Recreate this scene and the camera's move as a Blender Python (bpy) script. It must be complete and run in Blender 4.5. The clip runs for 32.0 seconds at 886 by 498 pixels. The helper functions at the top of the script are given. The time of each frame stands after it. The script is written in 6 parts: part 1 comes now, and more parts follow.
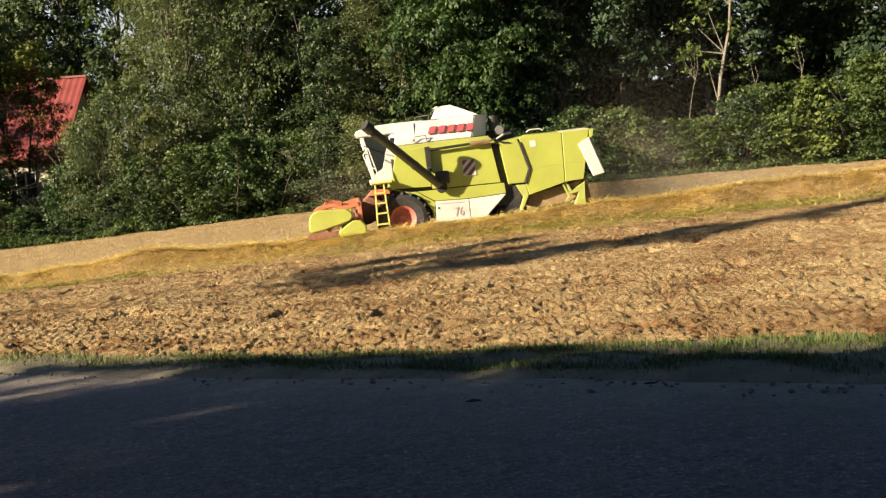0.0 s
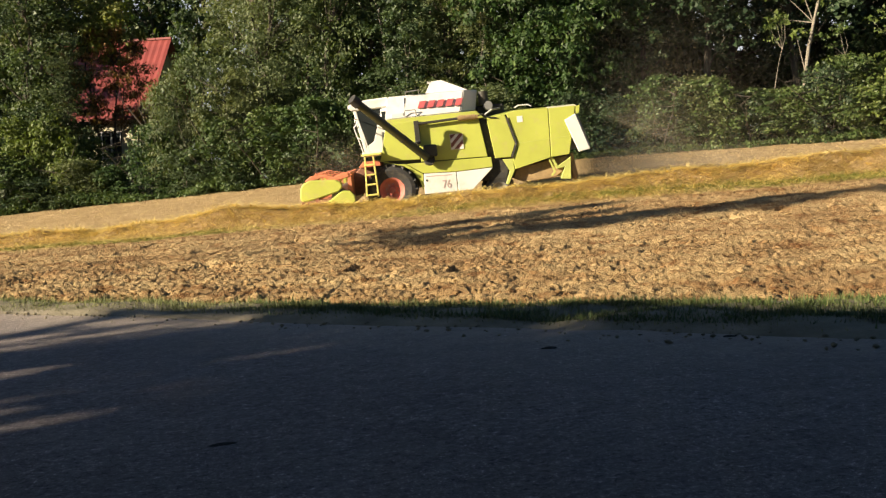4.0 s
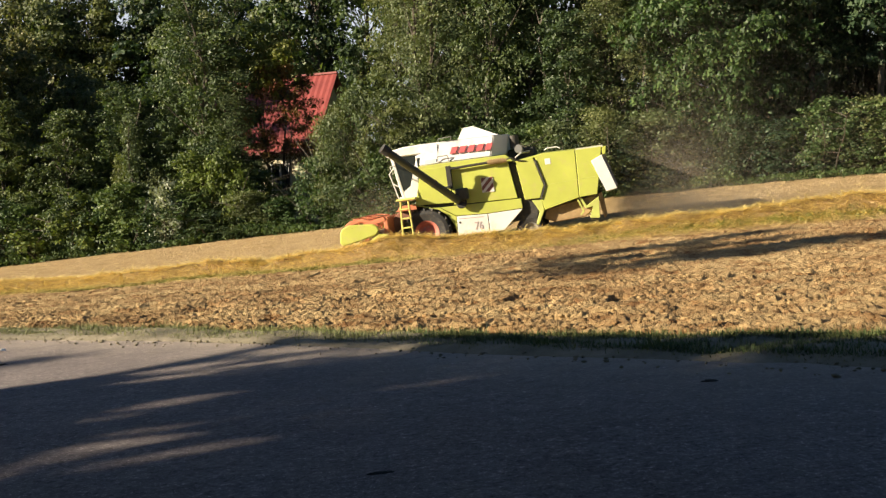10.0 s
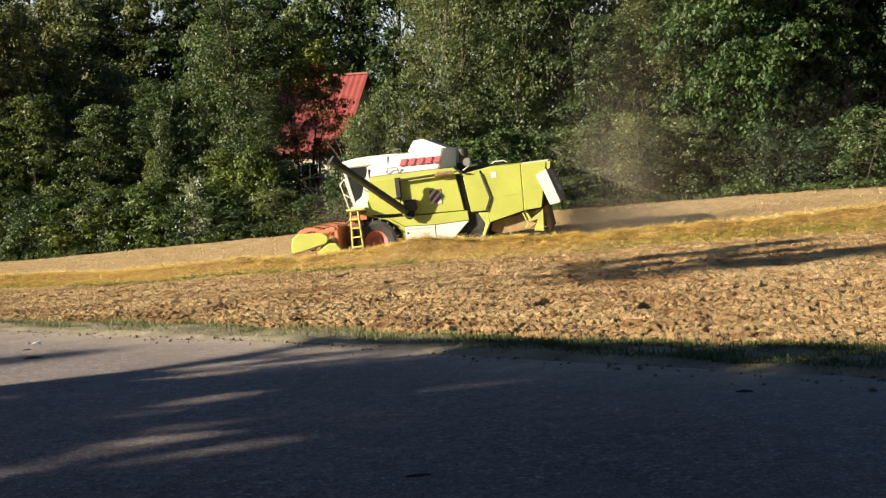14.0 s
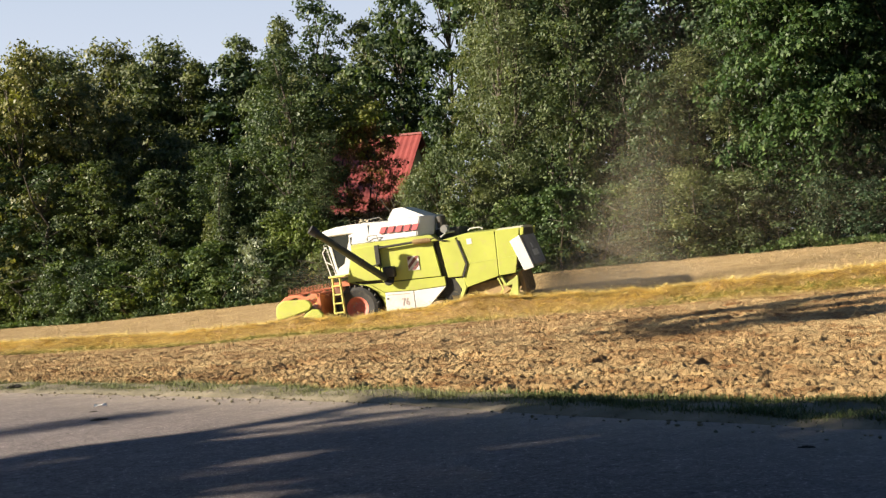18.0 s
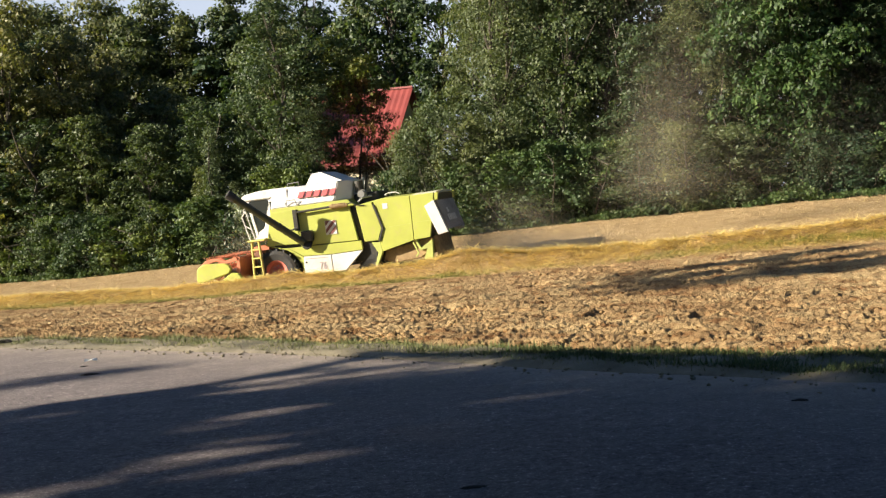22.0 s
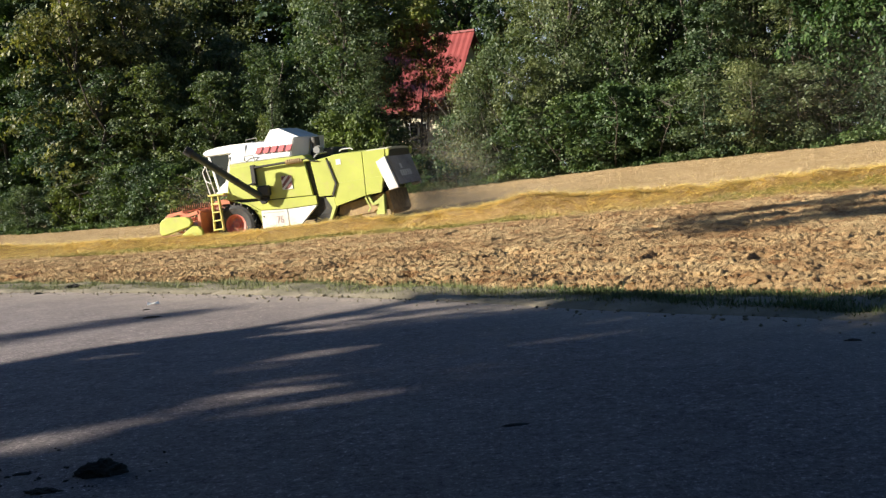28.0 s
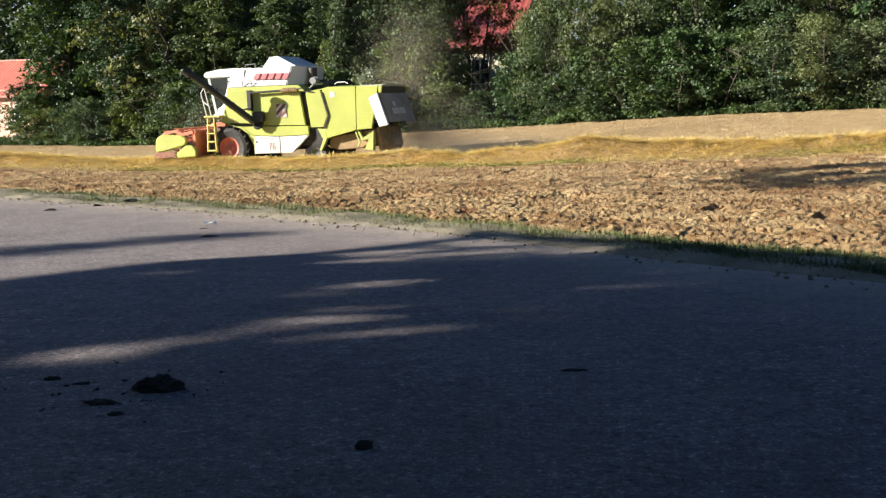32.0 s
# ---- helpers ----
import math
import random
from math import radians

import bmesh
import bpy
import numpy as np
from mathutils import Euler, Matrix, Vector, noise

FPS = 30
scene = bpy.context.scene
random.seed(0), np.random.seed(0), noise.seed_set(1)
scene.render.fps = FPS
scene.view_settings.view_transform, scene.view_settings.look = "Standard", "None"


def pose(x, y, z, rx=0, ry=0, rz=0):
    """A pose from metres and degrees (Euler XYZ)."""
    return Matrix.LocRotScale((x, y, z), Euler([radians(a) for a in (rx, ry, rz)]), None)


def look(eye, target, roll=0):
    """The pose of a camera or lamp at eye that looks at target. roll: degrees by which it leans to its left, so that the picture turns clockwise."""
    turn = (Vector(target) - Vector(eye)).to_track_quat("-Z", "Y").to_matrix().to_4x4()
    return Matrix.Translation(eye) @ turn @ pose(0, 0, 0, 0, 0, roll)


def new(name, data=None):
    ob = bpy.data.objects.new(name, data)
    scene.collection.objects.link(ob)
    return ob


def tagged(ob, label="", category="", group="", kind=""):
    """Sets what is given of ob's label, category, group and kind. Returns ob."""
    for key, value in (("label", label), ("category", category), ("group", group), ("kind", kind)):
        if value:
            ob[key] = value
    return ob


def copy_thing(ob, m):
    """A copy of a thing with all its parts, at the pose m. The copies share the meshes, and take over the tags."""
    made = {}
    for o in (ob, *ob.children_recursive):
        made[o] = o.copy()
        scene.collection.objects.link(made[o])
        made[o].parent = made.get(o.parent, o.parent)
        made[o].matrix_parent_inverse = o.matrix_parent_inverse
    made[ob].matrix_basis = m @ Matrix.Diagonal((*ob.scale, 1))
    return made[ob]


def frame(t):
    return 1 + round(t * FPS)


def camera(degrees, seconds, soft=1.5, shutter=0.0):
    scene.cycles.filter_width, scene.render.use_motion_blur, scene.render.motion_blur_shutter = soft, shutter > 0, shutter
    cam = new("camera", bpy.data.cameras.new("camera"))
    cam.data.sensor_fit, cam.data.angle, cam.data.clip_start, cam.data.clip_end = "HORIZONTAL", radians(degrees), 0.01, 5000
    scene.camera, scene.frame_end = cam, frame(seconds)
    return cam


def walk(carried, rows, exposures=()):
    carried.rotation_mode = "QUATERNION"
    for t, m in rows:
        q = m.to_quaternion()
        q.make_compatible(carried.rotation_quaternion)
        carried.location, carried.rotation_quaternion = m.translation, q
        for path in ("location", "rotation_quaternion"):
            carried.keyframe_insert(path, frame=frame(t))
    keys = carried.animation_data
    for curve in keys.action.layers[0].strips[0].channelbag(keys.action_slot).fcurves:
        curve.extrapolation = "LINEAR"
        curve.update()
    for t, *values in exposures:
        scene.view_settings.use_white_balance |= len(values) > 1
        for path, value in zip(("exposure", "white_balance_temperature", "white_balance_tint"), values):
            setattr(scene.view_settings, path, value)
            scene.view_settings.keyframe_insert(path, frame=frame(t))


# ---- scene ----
# ---------------------------------------------------------------- camera
cam = camera(42.8, 32.0, soft=1.35)
PATH = [  # seconds, eye x, y, z, yaw to the right of +y, pitch up, roll
    (0.0, 0.078, 0.099, 1.759, 17.22, -2.59, -3.82),
    (0.5, 0.075, 0.100, 1.705, 16.79, 0.12, -3.10),
    (1.0, 0.071, 0.093, 1.657, 16.22, -0.12, -2.87),
    (1.5, 0.069, 0.088, 1.612, 13.93, -0.07, -2.04),
    (2.0, 0.071, 0.085, 1.568, 10.20, -0.07, -2.87),
    (2.5, 0.062, 0.084, 1.572, 14.53, -1.53, -2.12),
    (3.0, 0.038, 0.110, 1.539, 11.00, -2.11, -2.10),
    (3.5, 0.038, 0.110, 1.539, 13.42, -4.23, -2.63),
    (5.5, 0.031, 0.134, 1.582, 11.82, -1.61, -2.14),
    (6.0, 0.041, 0.135, 1.584, 10.35, -2.00, -2.29),
    (6.5, 0.049, 0.128, 1.576, 9.38, -1.96, -2.30),
    (7.0, 0.046, 0.128, 1.576, 10.12, -2.50, -2.30),
    (7.5, 0.073, 0.114, 1.569, 8.84, -2.71, -2.64),
    (8.0, 0.074, 0.102, 1.584, 8.36, -2.17, -2.43),
    (8.5, 0.061, 0.055, 1.588, 6.58, -0.27, -2.92),
    (9.0, 0.058, 0.072, 1.597, 7.24, -0.14, -2.76),
    (9.5, 0.072, 0.058, 1.582, 6.22, -0.62, -3.21),
    (10.0, 0.080, 0.056, 1.575, 5.21, -2.02, -3.24),
    (10.5, 0.045, 0.009, 1.584, 5.25, -1.19, -2.85),
    (11.0, 0.052, 0.033, 1.596, 5.76, -0.59, -3.10),
    (11.5, 0.049, 0.049, 1.574, 5.13, -1.58, -3.24),
    (12.0, 0.048, 0.037, 1.565, 3.61, -1.94, -3.94),
    (12.5, 0.034, 0.065, 1.572, 6.34, -5.09, -1.97),
    (13.0, 0.007, 0.042, 1.579, 5.02, -2.52, -2.07),
    (13.5, -0.012, 0.022, 1.592, 4.12, -1.90, -1.86),
    (15.5, -0.054, -0.037, 1.622, 3.58, -0.70, -2.52),
    (16.0, -0.057, -0.069, 1.604, 4.15, 1.86, -2.82),
    (16.5, -0.050, -0.087, 1.622, 2.31, 0.85, -2.99),
    (17.0, -0.061, -0.106, 1.627, 1.00, 0.29, -2.94),
    (17.5, -0.068, -0.127, 1.629, 0.70, 0.47, -2.98),
    (18.0, -0.056, -0.141, 1.627, 1.28, 1.14, -2.93),
    (18.5, -0.068, -0.145, 1.630, -0.43, 0.91, -3.21),
    (19.0, -0.072, -0.129, 1.629, -0.00, -0.06, -3.10),
    (19.5, -0.089, -0.111, 1.616, 0.25, 0.47, -2.95),
    (20.0, -0.089, -0.085, 1.617, -0.05, -0.40, -2.83),
    (20.5, -0.085, -0.068, 1.618, 1.15, -0.12, -2.46),
    (21.0, -0.087, -0.054, 1.612, 1.47, -0.01, -2.37),
    (21.5, -0.096, -0.046, 1.605, 1.63, -0.70, -3.06),
    (22.0, -0.065, -0.041, 1.612, 1.62, -1.16, -2.99),
    (22.5, -0.078, -0.056, 1.611, 0.35, -0.73, -3.18),
    (23.0, -0.070, -0.076, 1.620, 0.36, -0.74, -3.42),
    (23.5, -0.078, -0.075, 1.619, 0.25, -0.32, -3.25),
    (24.0, -0.070, -0.075, 1.620, 0.43, -0.74, -3.44),
    (24.5, -0.070, -0.090, 1.616, 0.54, -2.04, -2.92),
    (25.0, -0.045, -0.097, 1.625, 1.00, -1.15, -2.83),
    (25.5, -0.061, -0.127, 1.613, 2.19, -1.40, -2.70),
    (26.0, -0.055, -0.131, 1.618, -0.30, -1.98, -2.78),
    (26.5, -0.045, -0.116, 1.612, -1.88, -3.50, -2.77),
    (28.5, 0.105, -0.031, 1.562, -2.15, -3.72, -3.96),
    (29.0, 0.087, -0.020, 1.562, -3.30, -3.32, -4.09),
    (29.5, 0.069, -0.002, 1.563, -3.55, -4.14, -2.32),
    (30.0, 0.038, 0.047, 1.564, -3.54, -5.91, -1.32),
    (30.5, 0.020, 0.060, 1.559, -3.16, -6.24, -0.88),
    (31.0, 0.012, 0.050, 1.555, -3.80, -5.95, -0.56),
    (31.5, -0.003, 0.036, 1.559, -3.43, -6.46, 0.28),
    (32.0, -0.028, 0.054, 1.563, -4.49, -6.87, 0.00),
]


def aim(x, y, z, yaw, pitch, roll):
    a, b = radians(yaw), radians(pitch)
    way = Vector((math.sin(a) * math.cos(b), math.cos(a) * math.cos(b), math.sin(b)))
    return look((x, y, z), Vector((x, y, z)) + way * 10, roll)


walk(cam, [(r[0], aim(*r[1:])) for r in PATH], exposures=[(0.0, 1.40, 7170, 10), (9.0, 1.47, 7080, 10), (13.0, 1.5, 6850, 10), (19.0, 1.56, 6620, 10), (26.0, 1.53, 6230, 10), (32.0, 1.59, 5850, 10)])

# ---------------------------------------------------------------- light
SUN_WAY = Vector((0.973, 0.232, 0.0)).normalized()      # where the light travels, over the ground
SUN_HEIGHT = radians(19)
world = bpy.data.worlds.new("sky")
scene.world = world
world.use_nodes = True
wn = world.node_tree.nodes
sky = wn.new("ShaderNodeTexSky")
sky.sky_type, sky.sun_disc = "NISHITA", False
sky.sun_elevation = SUN_HEIGHT
sky.sun_rotation = math.atan2(-SUN_WAY.x, -SUN_WAY.y)
sky.dust_density = 0.6
sky.ozone_density = 6.0
world.node_tree.links.new(sky.outputs[0], wn["Background"].inputs[0])
wn["Background"].inputs[1].default_value = 0.038
sun_data = bpy.data.lights.new("sun", "SUN")
sun_data.energy, sun_data.angle, sun_data.color = 5.5, radians(0.55), (1.0, 0.89, 0.72)
sun = new("sun", sun_data)
sun_from = Vector((-SUN_WAY.x * math.cos(SUN_HEIGHT), -SUN_WAY.y * math.cos(SUN_HEIGHT), math.sin(SUN_HEIGHT)))
sun.matrix_world = look(sun_from * 60, (0, 0, 0))

# ---------------------------------------------------------------- helpers
rng = np.random.default_rng(7)


def mesh_np(name, V, F):
    """A mesh from arrays: corners (n, 3) and faces (m, k)."""
    V, F = np.asarray(V, dtype=np.float32), np.asarray(F, dtype=np.int32)
    me = bpy.data.meshes.new(name)
    me.vertices.add(len(V))
    me.vertices.foreach_set("co", V.ravel())
    me.loops.add(F.size)
    me.loops.foreach_set("vertex_index", F.ravel())
    me.polygons.add(len(F))
    me.polygons.foreach_set("loop_start", np.arange(0, F.size, F.shape[1], dtype=np.int32))
    me.update(calc_edges=True)
    return me


def put(me, mat, parent=None, name=None, label="", smooth=False):
    ob = new(name or me.name, me)
    if not me.materials:
        me.materials.append(mat)
    if smooth:
        me.polygons.foreach_set("use_smooth", np.ones(len(me.polygons), dtype=bool))
    if parent is not None:
        ob.parent = parent
    return tagged(ob, label)


def part(name, bm, mat, parent, label="", smooth=False):
    me = bpy.data.meshes.new(name)
    bm.normal_update()
    bm.to_mesh(me)
    bm.free()
    return put(me, mat, parent, name, label, smooth)


def empty(name, m=None, **tags):
    ob = new(name)
    ob.empty_display_size = 0.3
    if m is not None:
        ob.matrix_world = m
    return tagged(ob, **tags)


def grid_faces(n, m):
    i = np.arange(n - 1)[:, None] * m + np.arange(m - 1)[None, :]
    i = i.ravel()
    return np.stack([i, i + m, i + m + 1, i + 1], axis=1)


def hash2(i, j, k):
    h = (i * 374761393 + j * 668265263 + k * 2147483647) & 0xFFFFFFFF
    h = ((h ^ (h >> 13)) * 1274126177) & 0xFFFFFFFF
    return ((h ^ (h >> 16)) & 0xFFFF) / 65535.0


def vnoise(x, y, k=0):
    """Smooth noise, 0 to 1, on a lattice of 1."""
    i, j = np.floor(x).astype(np.int64), np.floor(y).astype(np.int64)
    a, b = x - i, y - j
    a, b = a * a * (3 - 2 * a), b * b * (3 - 2 * b)
    return (hash2(i, j, k) * (1 - a) + hash2(i + 1, j, k) * a) * (1 - b) + (hash2(i, j + 1, k) * (1 - a) + hash2(i + 1, j + 1, k) * a) * b


def worley(x, y, k=0):
    """The distance to the nearest scattered point, one point to a cell of 1, that cell's own random number, and its tilted face."""
    i, j = np.floor(x).astype(np.int64), np.floor(y).astype(np.int64)
    best, own, face = np.full(x.shape, 9.0), np.zeros(x.shape), np.zeros(x.shape)
    for di in (-1, 0, 1):
        for dj in (-1, 0, 1):
            ci, cj = i + di, j + dj
            px, py = ci + hash2(ci, cj, k), cj + hash2(ci, cj, k + 1)
            d = np.hypot(px - x, py - y)
            near = d < best
            tilt = (x - px) * (hash2(ci, cj, k + 3) - 0.5) * 2 + (y - py) * (hash2(ci, cj, k + 4) - 0.5) * 2
            best, own, face = np.where(near, d, best), np.where(near, hash2(ci, cj, k + 2), own), np.where(near, tilt, face)
    return best, own, face


# ---------------------------------------------------------------- lie of the land
# u runs along the machine's way back to the right, v across it towards the wood.
TILT = 0.02                                            # road and field rise to the right
EU, EV = np.array((0.927, -0.375)), np.array((0.375, 0.927))


def to_uv(x, y):
    return x * EU[0] + y * EU[1], x * EV[0] + y * EV[1]


def to_xy(u, v):
    return u * EU[0] + v * EV[0], u * EU[1] + v * EV[1]


def road_edge(u):
    return np.interp(u, (-300, -60, -30, -20, -15.4, -12, -6.3, -3.1, -1.0, 0.2, 2.65, 10, 30, 300), (75, 27, 20.3, 17.6, 16.4, 15.5, 13.4, 11.75, 10.8, 10.28, 8.97, 5.0, -6, -150))


def verge_width(u):
    return np.interp(u, (-40, -20, -6.7, -2.7, -1.0, 0.3, 1.6, 12), (1.3, 1.2, 1.0, 1.1, 1.4, 1.6, 2.1, 2.5))


def land(u, v):
    """The ground's height."""
    u, v = np.asarray(u, dtype=float), np.asarray(v, dtype=float)
    z34 = np.interp(u, (-90, -50, -30, -24.6, -21, -16.5, -12.8, -8.7, -4, 0, 6, 14, 40), (-0.6, -0.56, -0.5, -0.46, -0.38, -0.15, 0.03, 0.28, 0.51, 0.71, 0.95, 1.25, 1.7))
    z46 = np.interp(u, (-90, -50, -44, -36, -30, -22.5, -10.7, 0, 8, 16, 40), (-0.3, -0.3, -0.28, -0.1, 0.3, 0.72, 1.42, 1.85, 2.0, 2.05, 2.4))
    x = u * EU[0] + v * EV[0]
    base = TILT * np.clip(x, -22, 40)
    t = np.clip((v - 19) / 15, 0, 1)
    near = base + (z34 - TILT * np.clip(u * EU[0] + 34 * EV[0], -22, 40)) * t * t * (3 - 2 * t)
    s = np.clip((v - 34) / 12, 0, 1)
    z = np.where(v > 34, z34, near) + (z46 - z34) * s + np.clip(v - 46, 0, 60) * 0.03
    return z


def at(u, v, lift=0.0):
    x, y = to_xy(u, v)
    return float(x), float(y), float(land(u, v)) + lift

# ---------------------------------------------------------------- materials
def material(name, build):
    mat = bpy.data.materials.new(name)
    mat.use_nodes = True
    nt = mat.node_tree
    b = nt.nodes["Principled BSDF"]
    build(nt, b)
    return mat


def ramp(nt, fac, stops):
    r = nt.nodes.new("ShaderNodeValToRGB")
    while len(r.color_ramp.elements) < len(stops):
        r.color_ramp.elements.new(0.5)
    for el, (p, c) in zip(r.color_ramp.elements, stops):
        el.position, el.color = p, (*c, 1)
    nt.links.new(fac, r.inputs[0])
    return r.outputs[0]


def noise_out(nt, scale, detail=4.0, rough=0.6, space="Object", stretch=None):
    tc = nt.nodes.new("ShaderNodeTexCoord")
    n = nt.nodes.new("ShaderNodeTexNoise")
    n.inputs["Scale"].default_value, n.inputs["Detail"].default_value, n.inputs["Roughness"].default_value = scale, detail, rough
    src = tc.outputs[space]
    if stretch:
        mp = nt.nodes.new("ShaderNodeMapping")
        mp.inputs["Scale"].default_value = stretch
        nt.links.new(src, mp.inputs[0])
        src = mp.outputs[0]
    nt.links.new(src, n.inputs["Vector"])
    return n.outputs[0]


def mix(nt, a, b, fac, mode="MIX"):
    m = nt.nodes.new("ShaderNodeMix")
    m.data_type, m.blend_type = "RGBA", mode
    for sock, v in ((m.inputs[0], fac), (m.inputs[6], a), (m.inputs[7], b)):
        if isinstance(v, (int, float)):
            sock.default_value = v
        elif isinstance(v, tuple):
            sock.default_value = (*v, 1)
        else:
            nt.links.new(v, sock)
    return m.outputs[2]


def bump(nt, b, height, strength=0.4, distance=0.02):
    n = nt.nodes.new("ShaderNodeBump")
    n.inputs["Strength"].default_value, n.inputs["Distance"].default_value = strength, distance
    nt.links.new(height, n.inputs["Height"])
    nt.links.new(n.outputs[0], b.inputs["Normal"])


def plain(name, color, rough=0.5, metal=0.0, vary=0.12, dirt=None, scale=3.0, bumpy=0.0, coat=0.0):
    """Paint, metal, rubber: a colour with stains at two scales."""
    def build(nt, b):
        big, fine = noise_out(nt, scale), noise_out(nt, scale * 14)
        dark = tuple(c * (1 - vary) for c in color)
        light = tuple(min(1.0, c * (1 + vary)) for c in color)
        col = ramp(nt, big, ((0.3, dark), (0.7, light)))
        if dirt:
            f = ramp(nt, noise_out(nt, scale * 2.3, 8, 0.7), ((0.52, (0, 0, 0)), (0.78, (0.55, 0.55, 0.55))))
            col = mix(nt, col, dirt, f)
        nt.links.new(col, b.inputs["Base Color"])
        b.inputs["Metallic"].default_value = metal
        nt.links.new(ramp(nt, fine, ((0.3, (rough * 0.8,) * 3), (0.7, (min(1, rough * 1.2),) * 3))), b.inputs["Roughness"])
        b.inputs["Coat Weight"].default_value = coat
        if bumpy:
            bump(nt, b, fine, bumpy, 0.01)
    return material(name, build)


def soil(nt, b):
    col = ramp(nt, noise_out(nt, 0.35, 5), ((0.32, (0.258, 0.166, 0.080)), (0.62, (0.408, 0.303, 0.157))))
    fine = noise_out(nt, 9, 8, 0.7)
    col = mix(nt, col, ramp(nt, fine, ((0.3, (0.66, 0.60, 0.54)), (0.65, (1.12, 1.1, 1.06)))), 0.85, "MULTIPLY")
    col = mix(nt, col, ramp(nt, noise_out(nt, 13, 5, 0.7), ((0.32, (0.60, 0.50, 0.43)), (0.43, (1, 1, 1)))), 1.0, "MULTIPLY")
    col = mix(nt, col, ramp(nt, noise_out(nt, 1.6, 5, 0.75), ((0.36, (0.54, 0.39, 0.31)), (0.53, (1, 1, 1)))), 1.0, "MULTIPLY")
    nt.links.new(col, b.inputs["Base Color"])
    b.inputs["Roughness"].default_value = 0.95
    b.inputs["Specular IOR Level"].default_value = 0.15
    bump(nt, b, noise_out(nt, 28, 8, 0.75), 0.8, 0.05)


def asphalt(nt, b):
    col = ramp(nt, noise_out(nt, 0.5, 6), ((0.3, (0.130, 0.110, 0.110)), (0.7, (0.180, 0.154, 0.150))))
    grit = noise_out(nt, 19, 5, 0.85)
    col = mix(nt, col, ramp(nt, grit, ((0.36, (0.14, 0.14, 0.15)), (0.45, (0.9, 0.9, 0.9)), (0.56, (1, 1, 1)), (0.66, (2.6, 2.57, 2.5)))), 0.9, "MULTIPLY")
    stones = noise_out(nt, 42, 3, 0.9)
    col = mix(nt, col, ramp(nt, stones, ((0.32, (0.3, 0.3, 0.31)), (0.42, (1, 1, 1)), (0.58, (1, 1, 1)), (0.66, (3.0, 2.95, 2.9)))), 1.0, "MULTIPLY")
    col = mix(nt, col, ramp(nt, noise_out(nt, 4.5, 6, 0.8), ((0.35, (0.72, 0.72, 0.74)), (0.65, (1.2, 1.2, 1.18)))), 1.0, "MULTIPLY")
    dust = ramp(nt, noise_out(nt, 0.9, 8, 0.75), ((0.52, (0, 0, 0)), (0.8, (0.35, 0.35, 0.35))))
    col = mix(nt, col, (0.22, 0.20, 0.18), dust)
    edge = nt.nodes.new("ShaderNodeAttribute")
    edge.attribute_name = "margin"
    patches = ramp(nt, noise_out(nt, 2.6, 7, 0.75), ((0.3, (0.35, 0.35, 0.35)), (0.65, (1, 1, 1))))
    col = mix(nt, col, (0.36, 0.30, 0.235), mix(nt, patches, edge.outputs["Fac"], 1.0, "MULTIPLY"))
    nt.links.new(col, b.inputs["Base Color"])
    b.inputs["Roughness"].default_value = 0.85
    b.inputs["Specular IOR Level"].default_value = 0.3
    bump(nt, b, grit, 0.8, 0.02)


def earth(nt, b):
    col = ramp(nt, noise_out(nt, 0.3, 8, 0.7), ((0.3, (0.10, 0.10, 0.035)), (0.5, (0.16, 0.14, 0.06)), (0.7, (0.26, 0.2, 0.10))))
    nt.links.new(col, b.inputs["Base Color"])
    b.inputs["Roughness"].default_value = 0.95
    bump(nt, b, noise_out(nt, 8, 8, 0.7), 0.6, 0.05)


def verge_soil(nt, b):
    col = ramp(nt, noise_out(nt, 1.1, 8, 0.7), ((0.35, (0.095, 0.085, 0.05)), (0.52, (0.17, 0.145, 0.095)), (0.72, (0.29, 0.24, 0.175))))
    nt.links.new(col, b.inputs["Base Color"])
    b.inputs["Roughness"].default_value = 0.95
    bump(nt, b, noise_out(nt, 30, 8, 0.7), 0.6, 0.02)


def straw_mat(name, lo, hi):
    def build(nt, b):
        g = nt.nodes.new("ShaderNodeNewGeometry")
        col = ramp(nt, g.outputs["Random Per Island"], ((0.0, lo), (1.0, hi)))
        col = mix(nt, col, ramp(nt, noise_out(nt, 0.6, 5), ((0.3, (0.75, 0.75, 0.7)), (0.7, (1.1, 1.1, 1.1)))), 0.8, "MULTIPLY")
        nt.links.new(col, b.inputs["Base Color"])
        b.inputs["Roughness"].default_value = 0.6
        b.inputs["Specular IOR Level"].default_value = 0.25
    return material(name, build)


